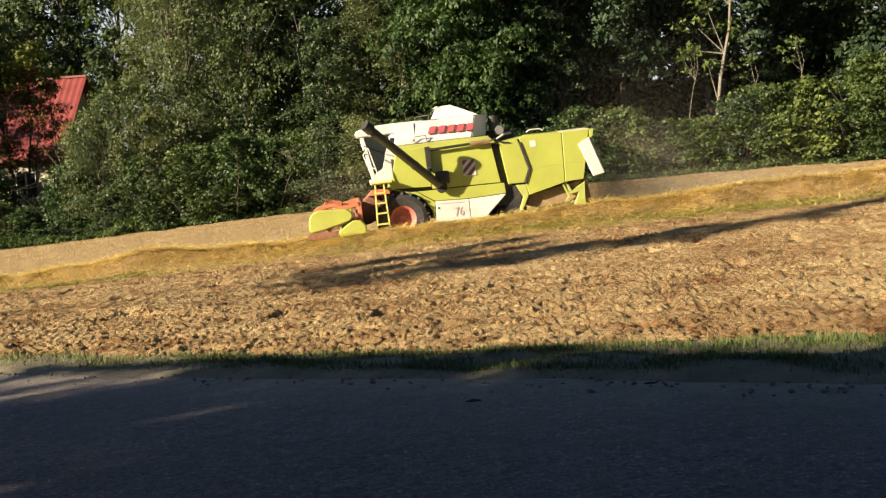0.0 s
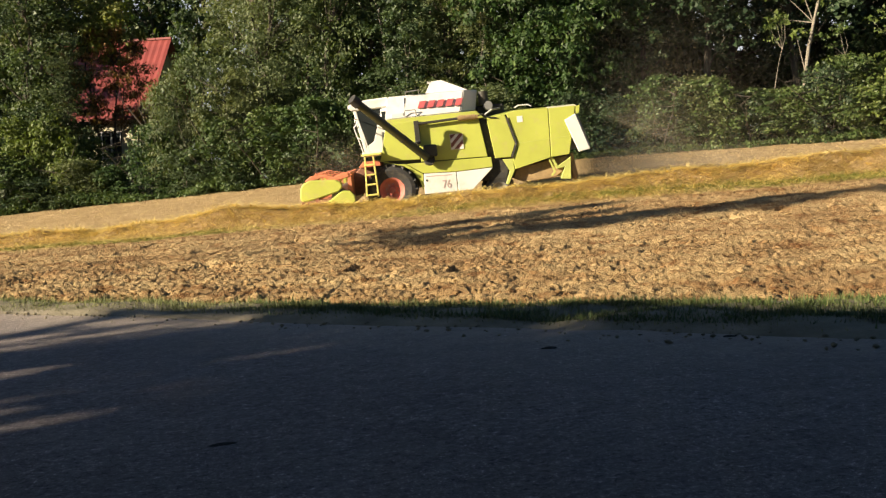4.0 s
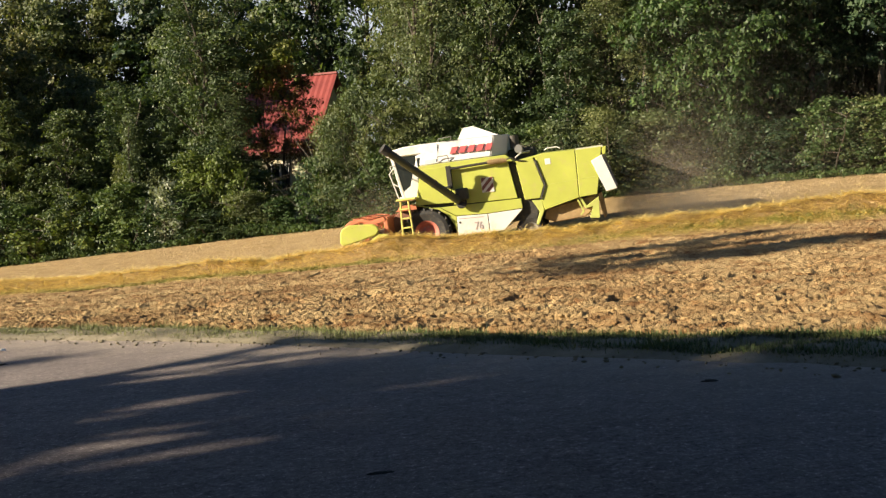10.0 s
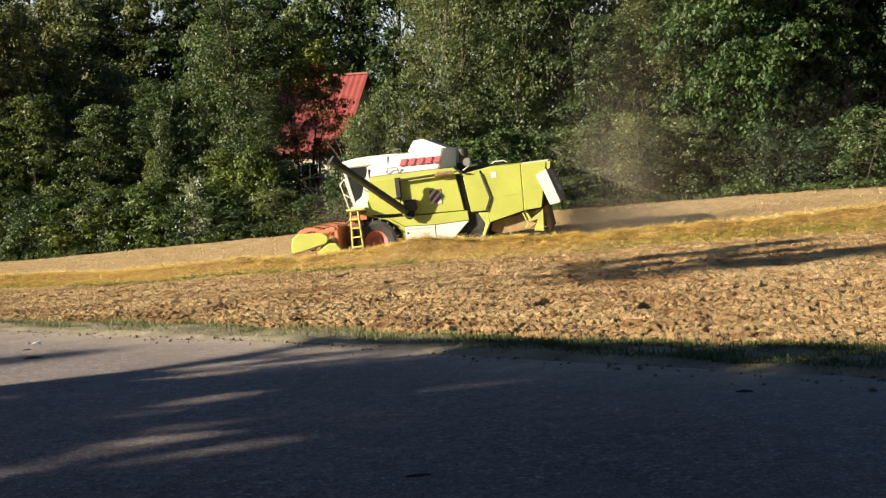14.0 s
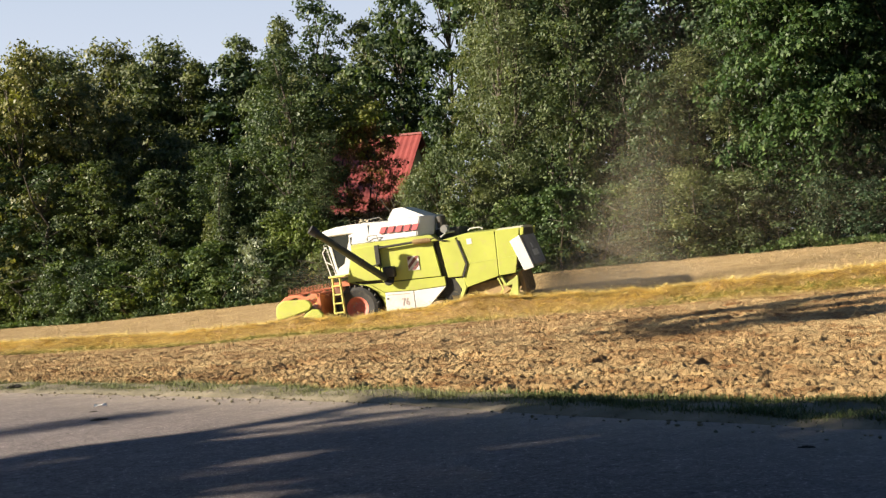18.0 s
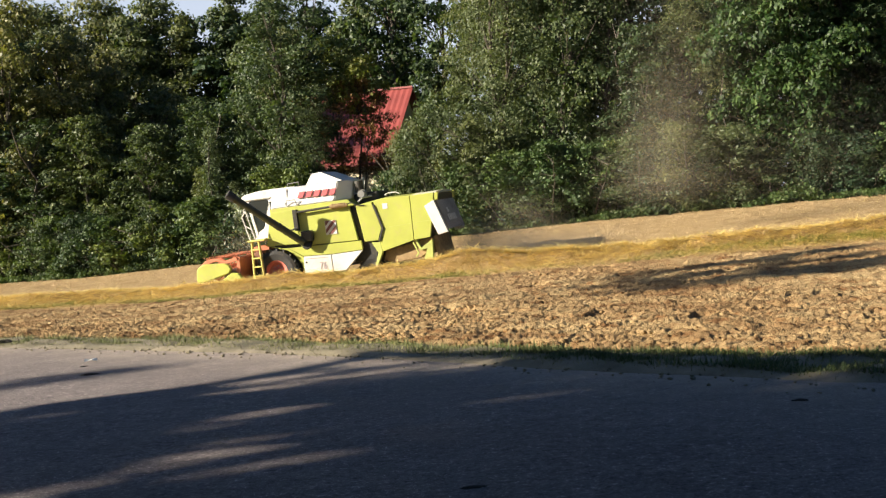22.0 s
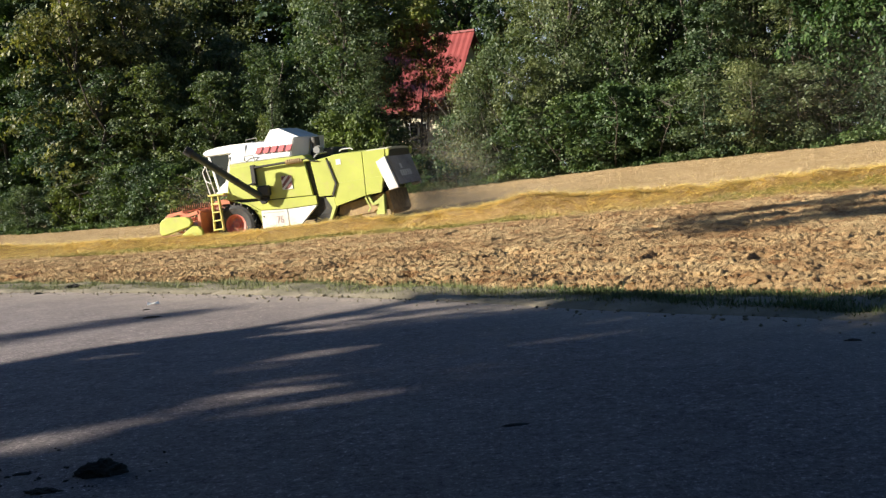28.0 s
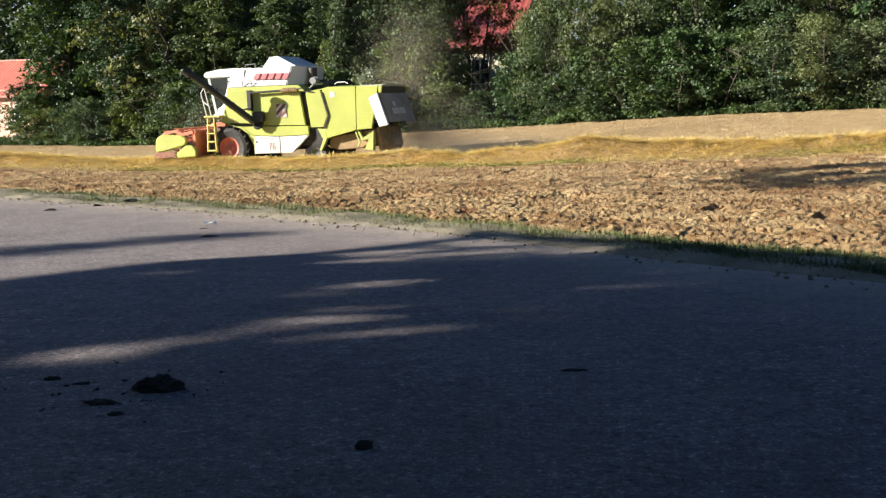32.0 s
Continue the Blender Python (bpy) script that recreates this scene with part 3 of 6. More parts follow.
def make_tree(name, seed, tall, wide, bare, boughs, twigs, per, size, leaf, bark, shape=1.0, lean=0.0, trunk_r=0.16, stems=1, bough_r=(0.26, 0.46), twig_r=(0.16, 0.34), squash=0.75, hang=0.3, slim=(0.5, 0.8), **tags):
    """A tree: trunk and limbs, and a crown of boughs with gaps. bare: the part of the height under the crown; bough_r: in parts of the width."""
    r = np.random.default_rng(seed)
    tree = empty(name, **tags)
    bm = bmesh.new()
    tops = []
    for s in range(stems):
        off = Vector((r.normal() * 0.25, r.normal() * 0.25, 0)) if stems > 1 else Vector((0, 0, 0))
        p, top = Vector((0, 0, 0)), tall * (0.92 if stems == 1 else 0.8)
        k = 6
        sway = Vector((r.normal() * 0.05 + lean, r.normal() * 0.05, 0)) * tall
        for i in range(k):
            q = off * (1 + i * (0.8 if stems > 1 else 0)) + sway * ((i + 1) / k) ** 1.5 + Vector((r.normal(), r.normal(), 0)) * 0.012 * tall + Vector((0, 0, top * (i + 1) / k))
            limb(bm, p, q, trunk_r * (1 - 0.85 * i / k), trunk_r * (1 - 0.85 * (i + 1) / k), 7)
            tops.append((p.copy(), q.copy()))
            p = q
    centres, radii = [], []
    for i in range(boughs):
        t = (i + 0.5 + r.uniform(-0.4, 0.4)) / boughs
        h = bare + (0.97 - bare) * t
        prof = (math.sin(math.pi * (0.14 + 0.80 * t)) ** 0.7) if shape >= 1 else (1.05 - t) ** shape
        a = i * 2.399 + r.normal() * 0.5
        rb = wide * r.uniform(*bough_r) * (0.75 + 0.35 * prof)
        rad = max(0.0, wide * prof * (r.uniform(0.6, 1.05) if i % 4 else r.uniform(0.0, 0.45)) - rb * 0.45)
        c = Vector((math.cos(a) * rad + lean * tall * t, math.sin(a) * rad, min(h * tall, tall - rb * squash * 0.6)))
        centres.append(c)
        radii.append(rb)
        if stems == 1 or i % 2:
            near = min(tops, key=lambda s: abs((s[0].z + s[1].z) / 2 - c.z * 0.82))
            limb(bm, (near[0] + near[1]) / 2, c * 0.9 + near[1] * 0.1, trunk_r * 0.28, trunk_r * 0.07, 5)
    part("trunk", bm, bark, tree)
    C = np.array([tuple(c) for c in centres])
    put(bough_leaves("crown", r, C, np.array(radii), twigs, per, size, twig_r, squash, hang, 0.35, slim), leaf, tree, "crown")
    return tree


WOOD = "trees of the wood edge"
SCRUB = "bushes before the wood"
FINE, BROAD = (0.10, 0.19), (0.15, 0.27)
BUSHY = dict(bough_r=(0.24, 0.42), squash=0.95, hang=-0.2, twig_r=(0.10, 0.22))
kinds = {
    "maple": make_tree("maple_tree", 1, 14, 3.0, 0.10, 40, 30, 15, BROAD, LEAF_MAPLE, BARK, label="tall broad maple with dense saturated green leaves", category="tree", group=WOOD),
    "dark_maple": make_tree("shaded_maple_tree", 31, 15, 3.3, 0.30, 30, 28, 13, BROAD, LEAF_DARK, BARK, trunk_r=0.18, label="tall dark maple with bare lower trunk", category="tree", group=WOOD),
    "ash": make_tree("ash_tree", 2, 15, 2.6, 0.06, 44, 34, 13, FINE, LEAF_GREY, BARK, trunk_r=0.17, twig_r=(0.2, 0.42), slim=(0.3, 0.55), label="tall slender ash with fine grey-green leaves", category="tree", group=WOOD),
    "ash_dull": make_tree("dull_ash_tree", 32, 15, 2.8, 0.08, 40, 34, 13, FINE, LEAF_MID, BARK, trunk_r=0.17, twig_r=(0.2, 0.4), label="tall ash with dull green leaves", category="tree", group=WOOD),
    "alder": make_tree("alder_tree", 3, 13, 2.2, 0.06, 36, 32, 12, FINE, LEAF_DARK, BARK, label="slender dark alder leafed to the ground", category="tree", group=WOOD),
    "lime": make_tree("lime_tree", 4, 14, 3.2, 0.05, 40, 32, 14, BROAD, LEAF_MID, BARK, label="round broad tree with green leaves to the ground", category="tree", group=WOOD),
    "oak": make_tree("oak_tree", 5, 12, 3.4, 0.05, 46, 34, 13, (0.12, 0.22), LEAF_OAK, BARK, trunk_r=0.22, bough_r=(0.22, 0.4), label="broad oak with olive leaves turning yellow-brown", category="tree", group=WOOD),
    "light": make_tree("young_tree", 6, 9, 1.9, 0.12, 26, 26, 11, (0.12, 0.24), LEAF_LIGHT, BARK, trunk_r=0.1, label="young tree with light green leaves", category="tree", group=WOOD),
    "high": make_tree("young_lime_tree", 33, 10, 1.5, 0.70, 14, 24, 11, (0.12, 0.24), LEAF_YELLOW, BARK, trunk_r=0.09, bough_r=(0.3, 0.5), label="young tree with yellow-green crown on a bare trunk", category="tree", group=WOOD),
    "back": make_tree("forest_tree", 7, 19, 4.4, 0.10, 34, 30, 9, (0.24, 0.46), LEAF_DARK, BARK, trunk_r=0.25, twig_r=(0.25, 0.5), label="tall dark tree standing deep in the wood", category="tree", group=WOOD),
    "back_grey": make_tree("forest_poplar", 34, 19, 3.6, 0.10, 40, 32, 10, (0.18, 0.34), LEAF_GREY, BARK, trunk_r=0.25, twig_r=(0.25, 0.5), bough_r=(0.2, 0.36), label="tall grey-green poplar standing deep in the wood", category="tree", group=WOOD),
    "airy": make_tree("airy_alder_tree", 35, 19, 3.0, 0.35, 26, 20, 11, (0.16, 0.30), LEAF_DARK, BARK, trunk_r=0.2, twig_r=(0.22, 0.42), bough_r=(0.18, 0.34), label="tall alder whose thin top lets the sky through", category="tree", group=WOOD),
    "bush": make_tree("bush", 8, 3.4, 1.7, 0.02, 28, 22, 10, (0.09, 0.18), LEAF_BUSH, BARK, trunk_r=0.04, stems=3, **BUSHY, label="dense green bush with upright shoots", category="bush", group=SCRUB),
    "bush_light": make_tree("hazel_bush", 9, 3.0, 1.7, 0.02, 26, 20, 10, (0.10, 0.20), LEAF_LIGHT, BARK, trunk_r=0.04, stems=3, **BUSHY, label="light green leafy bush", category="bush", group=SCRUB),
    "bush_dark": make_tree("hawthorn_bush", 36, 3.2, 1.8, 0.02, 30, 24, 10, (0.08, 0.16), LEAF_DARK, BARK, trunk_r=0.04, stems=3, **BUSHY, label="round dark bush with small leaves", category="bush", group=SCRUB),
    "willow": make_tree("willow_bush", 10, 4.6, 1.9, 0.02, 34, 26, 11, (0.11, 0.21), LEAF_GREY, BARK, trunk_r=0.06, stems=4, bough_r=(0.24, 0.42), squash=1.1, hang=-0.3, twig_r=(0.12, 0.26), slim=(0.25, 0.45), label="tall grey-green willow bush", category="bush", group=SCRUB),
    "willow_olive": make_tree("olive_willow_bush", 38, 4.6, 1.9, 0.02, 34, 30, 14, (0.085, 0.165), LEAF_OLIVE, BARK, trunk_r=0.06, stems=4, bough_r=(0.24, 0.42), squash=1.1, hang=-0.3, twig_r=(0.12, 0.26), slim=(0.25, 0.45), label="tall olive-green willow bush in the sun", category="bush", group=SCRUB),
    "silver": make_tree("silver_bush", 11, 2.7, 0.8, 0.1, 12, 14, 8, (0.12, 0.22), LEAF_SILVER, BARK, trunk_r=0.03, stems=3, bough_r=(0.2, 0.36), squash=1.3, hang=-0.4, slim=(0.25, 0.45), label="small bush with silvery pale leaves", category="bush", group=SCRUB),
    "spire": make_tree("poplar_tree", 12, 6.5, 0.8, 0.03, 22, 20, 10, (0.10, 0.20), LEAF_GREY, BARK, shape=0.7, trunk_r=0.08, bough_r=(0.4, 0.6), squash=1.3, hang=-0.4, slim=(0.3, 0.5), label="narrow pointed young poplar", category="tree", group=WOOD),
    "birch": make_tree("birch_tree", 13, 13, 1.4, 0.30, 12, 9, 7, (0.12, 0.22), LEAF_LIGHT, BARK_PALE, trunk_r=0.10, lean=-0.01, bough_r=(0.3, 0.5), label="slender birch with pale trunk and sparse yellow-green leaves", category="tree", group=WOOD),
    "rust": make_tree("rowan_tree", 16, 9.0, 1.7, 0.42, 15, 19, 10, (0.10, 0.19), LEAF_REDDISH, BARK, trunk_r=0.07, bough_r=(0.22, 0.38), label="thin young tree with sparse reddish leaves", category="tree", group=WOOD),
    "thicket": make_tree("undergrowth_bush", 15, 4.2, 2.7, 0.0, 16, 16, 8, (0.2, 0.36), LEAF_DARK, BARK, trunk_r=0.05, stems=3, bough_r=(0.24, 0.4), label="dark undergrowth bush inside the wood", category="bush", group=WOOD),
    "sapling": make_tree("bare_sapling", 14, 6.5, 0.6, 0.75, 4, 6, 6, (0.1, 0.2), LEAF_LIGHT, BARK_PALE, trunk_r=0.032, lean=0.06, label="thin leaning sapling almost without leaves", category="tree", group=WOOD),
    "snag": make_tree("broken_tree", 37, 9.5, 0.5, 0.8, 3, 5, 6, (0.1, 0.2), LEAF_GREY, BARK_PALE, trunk_r=0.08, lean=-0.08, label="pale broken tree trunk almost without leaves", category="tree", group=WOOD),
}
first = set()


def plant(kind, u, v, tall=1.0, wide=None, turn=None, sink=0.1):
    """Stands a tree of that kind at u, v; the first one is the built one itself."""
    wide = tall if wide is None else wide
    m = Matrix.Translation(at(u, v, -sink)) @ Matrix.Rotation(random.uniform(0, 6.28) if turn is None else turn, 4, "Z") @ Matrix.Diagonal((wide, wide, tall, 1))
    if kind not in first:
        first.add(kind)
        kinds[kind].matrix_world = m
        return kinds[kind]
    own = kinds[kind].matrix_world.to_scale()
    return copy_thing(kinds[kind], m @ Matrix.Diagonal((1 / own.x, 1 / own.y, 1 / own.z, 1)))


def in_view_gap(u, v):
    """The opening through which the red-roofed house is seen."""
    return -0.47 * v - 3.0 < u < -0.393 * v + (4.6 if v < 52 else 5.0)


def in_far_gap(u, v, spare=2.4):
    """The opening at the end of the wood, before the low house."""
    return -68 * v / 58 < u < -60.9 * v / 58 + spare


random.seed(11)


def skyline(u):
    """How the far trees of the wood rise and fall."""
    return float(np.interp(u, (-60, -54, -49, -44, -43, -40, -35, -32, -26, -22), (0.9, 0.97, 0.93, 0.86, 0.8, 0.87, 0.93, 0.84, 0.88, 1.1)))


# front scrub
u = -56.0
while u < 24:
    k = random.choice(("bush_dark", "bush", "bush_light", "bush", "willow")) if u < -6 else random.choice(("bush", "bush_light", "bush", "bush_dark"))
    if in_far_gap(u, 47, 0.5):
        u += 1.5
        continue
    low = 0.7 if -26 < u < -20.5 else 1.0
    plant(k, u, 47.0 + random.uniform(-0.3, 0.9), random.uniform(0.62, 1.0) * low * (0.7 if k == "willow" else 1.0), random.uniform(0.8, 1.1))
    u += random.uniform(1.2, 1.9)


def species(u):
    """What grows where along the edge of the wood."""
    for end, names in ((-45, ("dark_maple", "lime", "maple")), (-33, ("oak", "oak", "lime")), (-28, ("alder", "ash_dull")), (-21.5, ("alder", "ash_dull")), (-10.8, ("ash", "ash", "ash_dull")), (-4.6, ("alder", "dark_maple")), (0.2, ("maple",)), (40, ("dark_maple", "dark_maple", "alder"))):
        if u < end:
            return random.choice(names)


# wood edge
random.seed(12)
u = -57.0
while u < 34:
    v = 49.8 + random.uniform(-0.6, 1.0)
    if not in_view_gap(u, v) and not in_far_gap(u, v) and not -45 < u < -28.4 and not -11.6 < u < -4.2 and not -0.6 < u < 19:
        t = random.uniform(0.9, 1.0) if u < -29 else random.uniform(0.86, 1.0) if u < -22 else random.uniform(0.95, 1.15)
        plant(species(u), u, v, t, random.uniform(0.85, 1.1))
    u += random.uniform(2.4, 3.3)
random.seed(13)
u = -57.0
while u < 38:
    v = 54.5 + random.uniform(-1.2, 1.2)
    if not in_view_gap(u, v) and not -44 < u < -26 and not 0.5 < u < 19 and not in_far_gap(u, v):
        plant("back", u, v, random.uniform(0.7, 0.78) if u < -24 else random.uniform(0.85, 1.0), random.uniform(0.75, 0.9))
    u += random.uniform(3.0, 4.2)
random.seed(14)
u = -74.0
while u < 48:
    v = 67 + random.uniform(-2, 2)
    if not -36 < u < -20:
        plant(random.choice(("back", "back_grey")), u, v - (4 if u > -18 else 0), skyline(u) * random.uniform(0.95, 1.0) if u < -24 else random.uniform(0.95, 1.15), random.uniform(0.9, 1.1))
    u += random.uniform(4.0, 5.5)
for v, a in ((56.5, 0.0), (62.5, 1.7)):
    u = -58.0 + a
    while u < 34:
        if not in_view_gap(u, v) and not -38.5 < u < -21 and not in_far_gap(u, v):
            plant("thicket", u, v + random.uniform(-1, 1), random.uniform(0.9, 1.4), random.uniform(0.9, 1.2))
        u += random.uniform(3.0, 4.2)
# the far trees that make the skyline over the house
for u, v, k, t, w in ((-45.5, 64.5, "back", 0.82, 0.9), (-41.8, 65, "back_grey", 0.86, 0.9), (-38.6, 65.5, "back_grey", 0.93, 0.9), (-36.0, 66.5, "back_grey", 0.98, 0.8), (-33.4, 66.5, "airy", 1.06, 1.0), (-30.6, 67.5, "back_grey", 0.93, 0.9),
                      (-27.6, 66.5, "back", 0.98, 0.8), (-24.6, 66, "airy", 1.10, 1.0), (-22.6, 66.5, "back", 1.12, 0.9), (-19.5, 66, "back_grey", 1.15, 1.0), (-17.5, 68, "back", 1.15, 1.1),
                      (-34.6, 70, "back", 0.86, 1.0), (-29.0, 70, "back", 0.88, 1.0), (-40.2, 70, "back", 0.84, 1.0)):
    plant(k, u, v, t, w)
for u in range(0, 48, 5):
    plant("back", u + random.uniform(-1, 1), 73 + random.uniform(-2, 2), random.uniform(1.0, 1.2), 1.2)
    plant("thicket", u + random.uniform(-1, 1), 66 + random.uniform(-1, 1), random.uniform(1.2, 1.7), 1.3)
random.seed(15)
# the oaks at the end of the wood and the trees about the house
# unseen maples at u -57.5 and -61 are added to shade the trees beside them
for u, v, k, t, w in ((-42.9, 49.6, "oak", 1.28, 1.15), (-41.4, 52.4, "oak", 1.14, 1.05), (-57.5, 45.5, "dark_maple", 1.25, 1.0), (-61.0, 44.0, "dark_maple", 1.2, 1.1), (-41.4, 55.7, "oak", 1.10, 1.0), (-38.2, 56.4, "oak", 0.87, 0.95), (-44.6, 65.0, "oak", 1.50, 1.4), (-45.4, 50.6, "dark_maple", 0.92, 1.0),
                      (-40.6, 48.7, "alder", 0.66, 1.1), (-37.6, 48.9, "lime", 0.6, 0.72), (-34.2, 49.2, "lime", 0.54, 0.66), (-31.8, 50.4, "alder", 0.66, 0.95), (-44.2, 48.4, "dark_maple", 0.6, 0.8),
                      (-47.8, 64.5, "oak", 1.52, 1.4), (-51.5, 64.0, "oak", 1.5, 1.4), (-48.6, 51.0, "dark_maple", 0.98, 1.1),
                      (-29.0, 51.8, "lime", 0.72, 0.6), (-27.7, 52.6, "oak", 0.98, 0.6), (-29.8, 52.8, "lime", 0.60, 0.65), (-32.8, 52.4, "alder", 0.54, 1.0),
                      (-23.8, 52.4, "high", 0.98, 1.0), (-25.3, 53.4, "high", 1.12, 1.0), (-24.4, 51.8, "rust", 0.98, 0.9), (-23.3, 52.0, "rust", 0.98, 0.75), (-22.7, 52.6, "rust", 0.9, 0.7), (-25.6, 51.4, "rust", 0.8, 0.85), (-26.3, 51.0, "lime", 0.74, 0.62), (-25.2, 50.4, "ash", 0.56, 0.6),
                      (-24.9, 47.7, "bush_light", 1.35, 0.85), (-26.6, 48.2, "light", 0.5, 0.75), (-23.4, 48.6, "bush", 0.92, 0.9),
                      (-19.2, 48.0, "willow_olive", 1.16, 0.8), (-18.2, 48.0, "willow_olive", 1.3, 1.05), (-16.4, 48.1, "willow_olive", 1.12, 1.0),
                      (-19.4, 58.6, "ash", 0.92, 0.9), (-15.9, 50.2, "ash", 1.02, 1.0),
                      (-14.1, 46.9, "bush", 1.0, 1.15), (-12.4, 46.7, "bush", 1.06, 1.1), (-10.8, 47.2, "bush", 0.95, 1.0),
                      (-8.6, 46.9, "willow", 0.74, 1.0), (-6.8, 46.8, "willow_olive", 0.80, 1.15), (-4.9, 46.9, "willow", 0.74, 1.1),
                      (-8.9, 49.4, "lime", 0.60, 0.68), (-6.9, 49.8, "ash", 0.62, 0.85), (-5.2, 50.8, "ash_dull", 0.98, 0.9), (-8.0, 52.6, "dark_maple", 1.05, 1.0), (-11.6, 52.8, "alder", 1.1, 1.0),
                      (-9.9, 51.0, "snag", 1.0, 1.0), (-5.6, 49.2, "snag", 0.8, 0.8), (-2.3, 49.5, "maple", 1.12, 0.92), (-0.6, 50.6, "maple", 1.0, 0.7),
                      (1.6, 51.4, "dark_maple", 0.95, 0.95), (4.4, 52.2, "dark_maple", 1.05, 1.0), (8.4, 54.6, "dark_maple", 1.05, 1.1), (12.2, 57.6, "dark_maple", 1.1, 1.1), (15.6, 61.0, "dark_maple", 1.1, 1.2), (18.6, 56.0, "dark_maple", 1.0, 1.1), (3.4, 58.6, "dark_maple", 1.15, 1.2),
                      (-32.2, 47.3, "bush_light", 1.0, 1.15), (-31.0, 47.5, "bush", 0.9, 0.9), (-38.8, 47.2, "bush", 0.95, 1.1), (-36.4, 47.1, "bush_dark", 1.0, 1.1),
                      (-29.4, 47.4, "spire", 1.0, 1.0), (-30.3, 47.9, "spire", 0.72, 0.9), (-28.5, 47.8, "spire", 0.6, 0.9), (-27.1, 46.2, "silver", 1.15, 1.0), (-26.6, 46.5, "silver", 0.8, 0.9),
                      (2.0, 47.2, "bush", 0.92, 1.1), (3.6, 47.3, "willow", 0.66, 1.0), (5.6, 47.2, "bush", 0.7, 1.0), (7.2, 47.0, "bush", 0.68, 1.0), (9.4, 47.2, "bush", 1.0, 1.2), (11.4, 47.3, "bush_light", 1.15, 1.3), (13.8, 47.5, "bush", 1.25, 1.4), (16.5, 47.5, "bush_light", 1.2, 1.4),
                      (6.6, 49.0, "sapling", 0.9, 1.0), (-50.8, 48.2, "bush_dark", 1.1, 1.0), (-51.0, 51.5, "alder", 0.55, 0.8), (-70.0, 66.0, "back", 0.95, 1.1), (-65.5, 67.0, "back", 0.95, 1.1), (-49.6, 47.4, "bush", 0.9, 1.0), (8.9, 48.4, "sapling", 0.8, 1.0), (10.9, 48.6, "sapling", 0.9, 1.0)):
    plant(k, u, v, t, w)
plant("birch", 7.5, 48.0, 1.0, 1.0, 0.5)


def weeds(name, n, seed):
    """Low leafy weeds along the foot of the bushes."""
    r = np.random.default_rng(seed)
    u = r.uniform(-54, 20, n)
    v = 46.35 + 0.28 * r.normal(size=n) + 0.5 * (vnoise(u * 0.5, u * 0, 95) - 0.5)
    x, y = to_xy(u, v)
    tall = 0.12 + 0.75 * vnoise(u * 0.9, u * 0 + 4, 96) ** 2 * r.uniform(0.3, 1, n)
    C = np.stack([x, y, land(u, v) + tall * 0.6], 1)
    return tagged(put(leaves_mesh(name, r, C, 0.12 + tall * 0.35, 26, (0.06, 0.15), -0.3, 1.3), LEAF_BUSH, name=name), label="low green weeds at the foot of the bushes", category="weeds", kind="stuff")


weeds("weeds", 3200, 97)

# unseen trees added across the road to cast shade on it and the field
SHADE = "roadside trees"
kinds["shade"] = make_tree("roadside_tree", 21, 13.2, 3.4, 0.02, 60, 34, 4, (0.40, 0.80), LEAF_MID, BARK, label="unseen dense tree leafed to the ground, added to shade the road", category="tree", group=SHADE)
kinds["shade_tall"] = make_tree("roadside_poplar", 23, 18.0, 1.0, 0.78, 15, 20, 4, (0.12, 0.30), LEAF_MID, BARK, trunk_r=0.04, label="unseen tall slim tree with small crown, added to shade the field", category="tree", group=SHADE)
kinds["canopy"] = make_tree("roadside_lime", 24, 12.0, 6.2, 0.46, 60, 36, 4, (0.45, 0.9), LEAF_MID, BARK, trunk_r=0.22, bough_r=(0.14, 0.26), label="unseen spreading tree whose crown overhangs the road, added to dim it", category="tree", group=SHADE)
FALL = math.tan(SUN_HEIGHT)


def sunward(w, s, back):
    """The place, back metres towards the sun from the eye, whose shadow falls on the road at w metres across the sun's way and s along it."""
    x, y = SUN_WAY.x * s - SUN_WAY.y * w, SUN_WAY.y * s + SUN_WAY.x * w
    k = s + back
    return Vector((x - SUN_WAY.x * k, y - SUN_WAY.y * k, TILT * x + FALL * k))


def across(w, s, gaps):
    """How far the place (w, s) of the crown lies from the nearest gap, less the gap's half width."""
    best = np.full(w.shape, 9.0)
    for w0, s0, w1, s1, half in gaps:
        d = np.array((w1 - w0, (s1 - s0) * FALL))
        p = np.stack([w - w0, (s - s0) * FALL], 1)
        t = np.clip(p @ d / (d @ d), 0, 1)
        best = np.minimum(best, np.linalg.norm(p - t[:, None] * d, axis=1) - half)
    return best


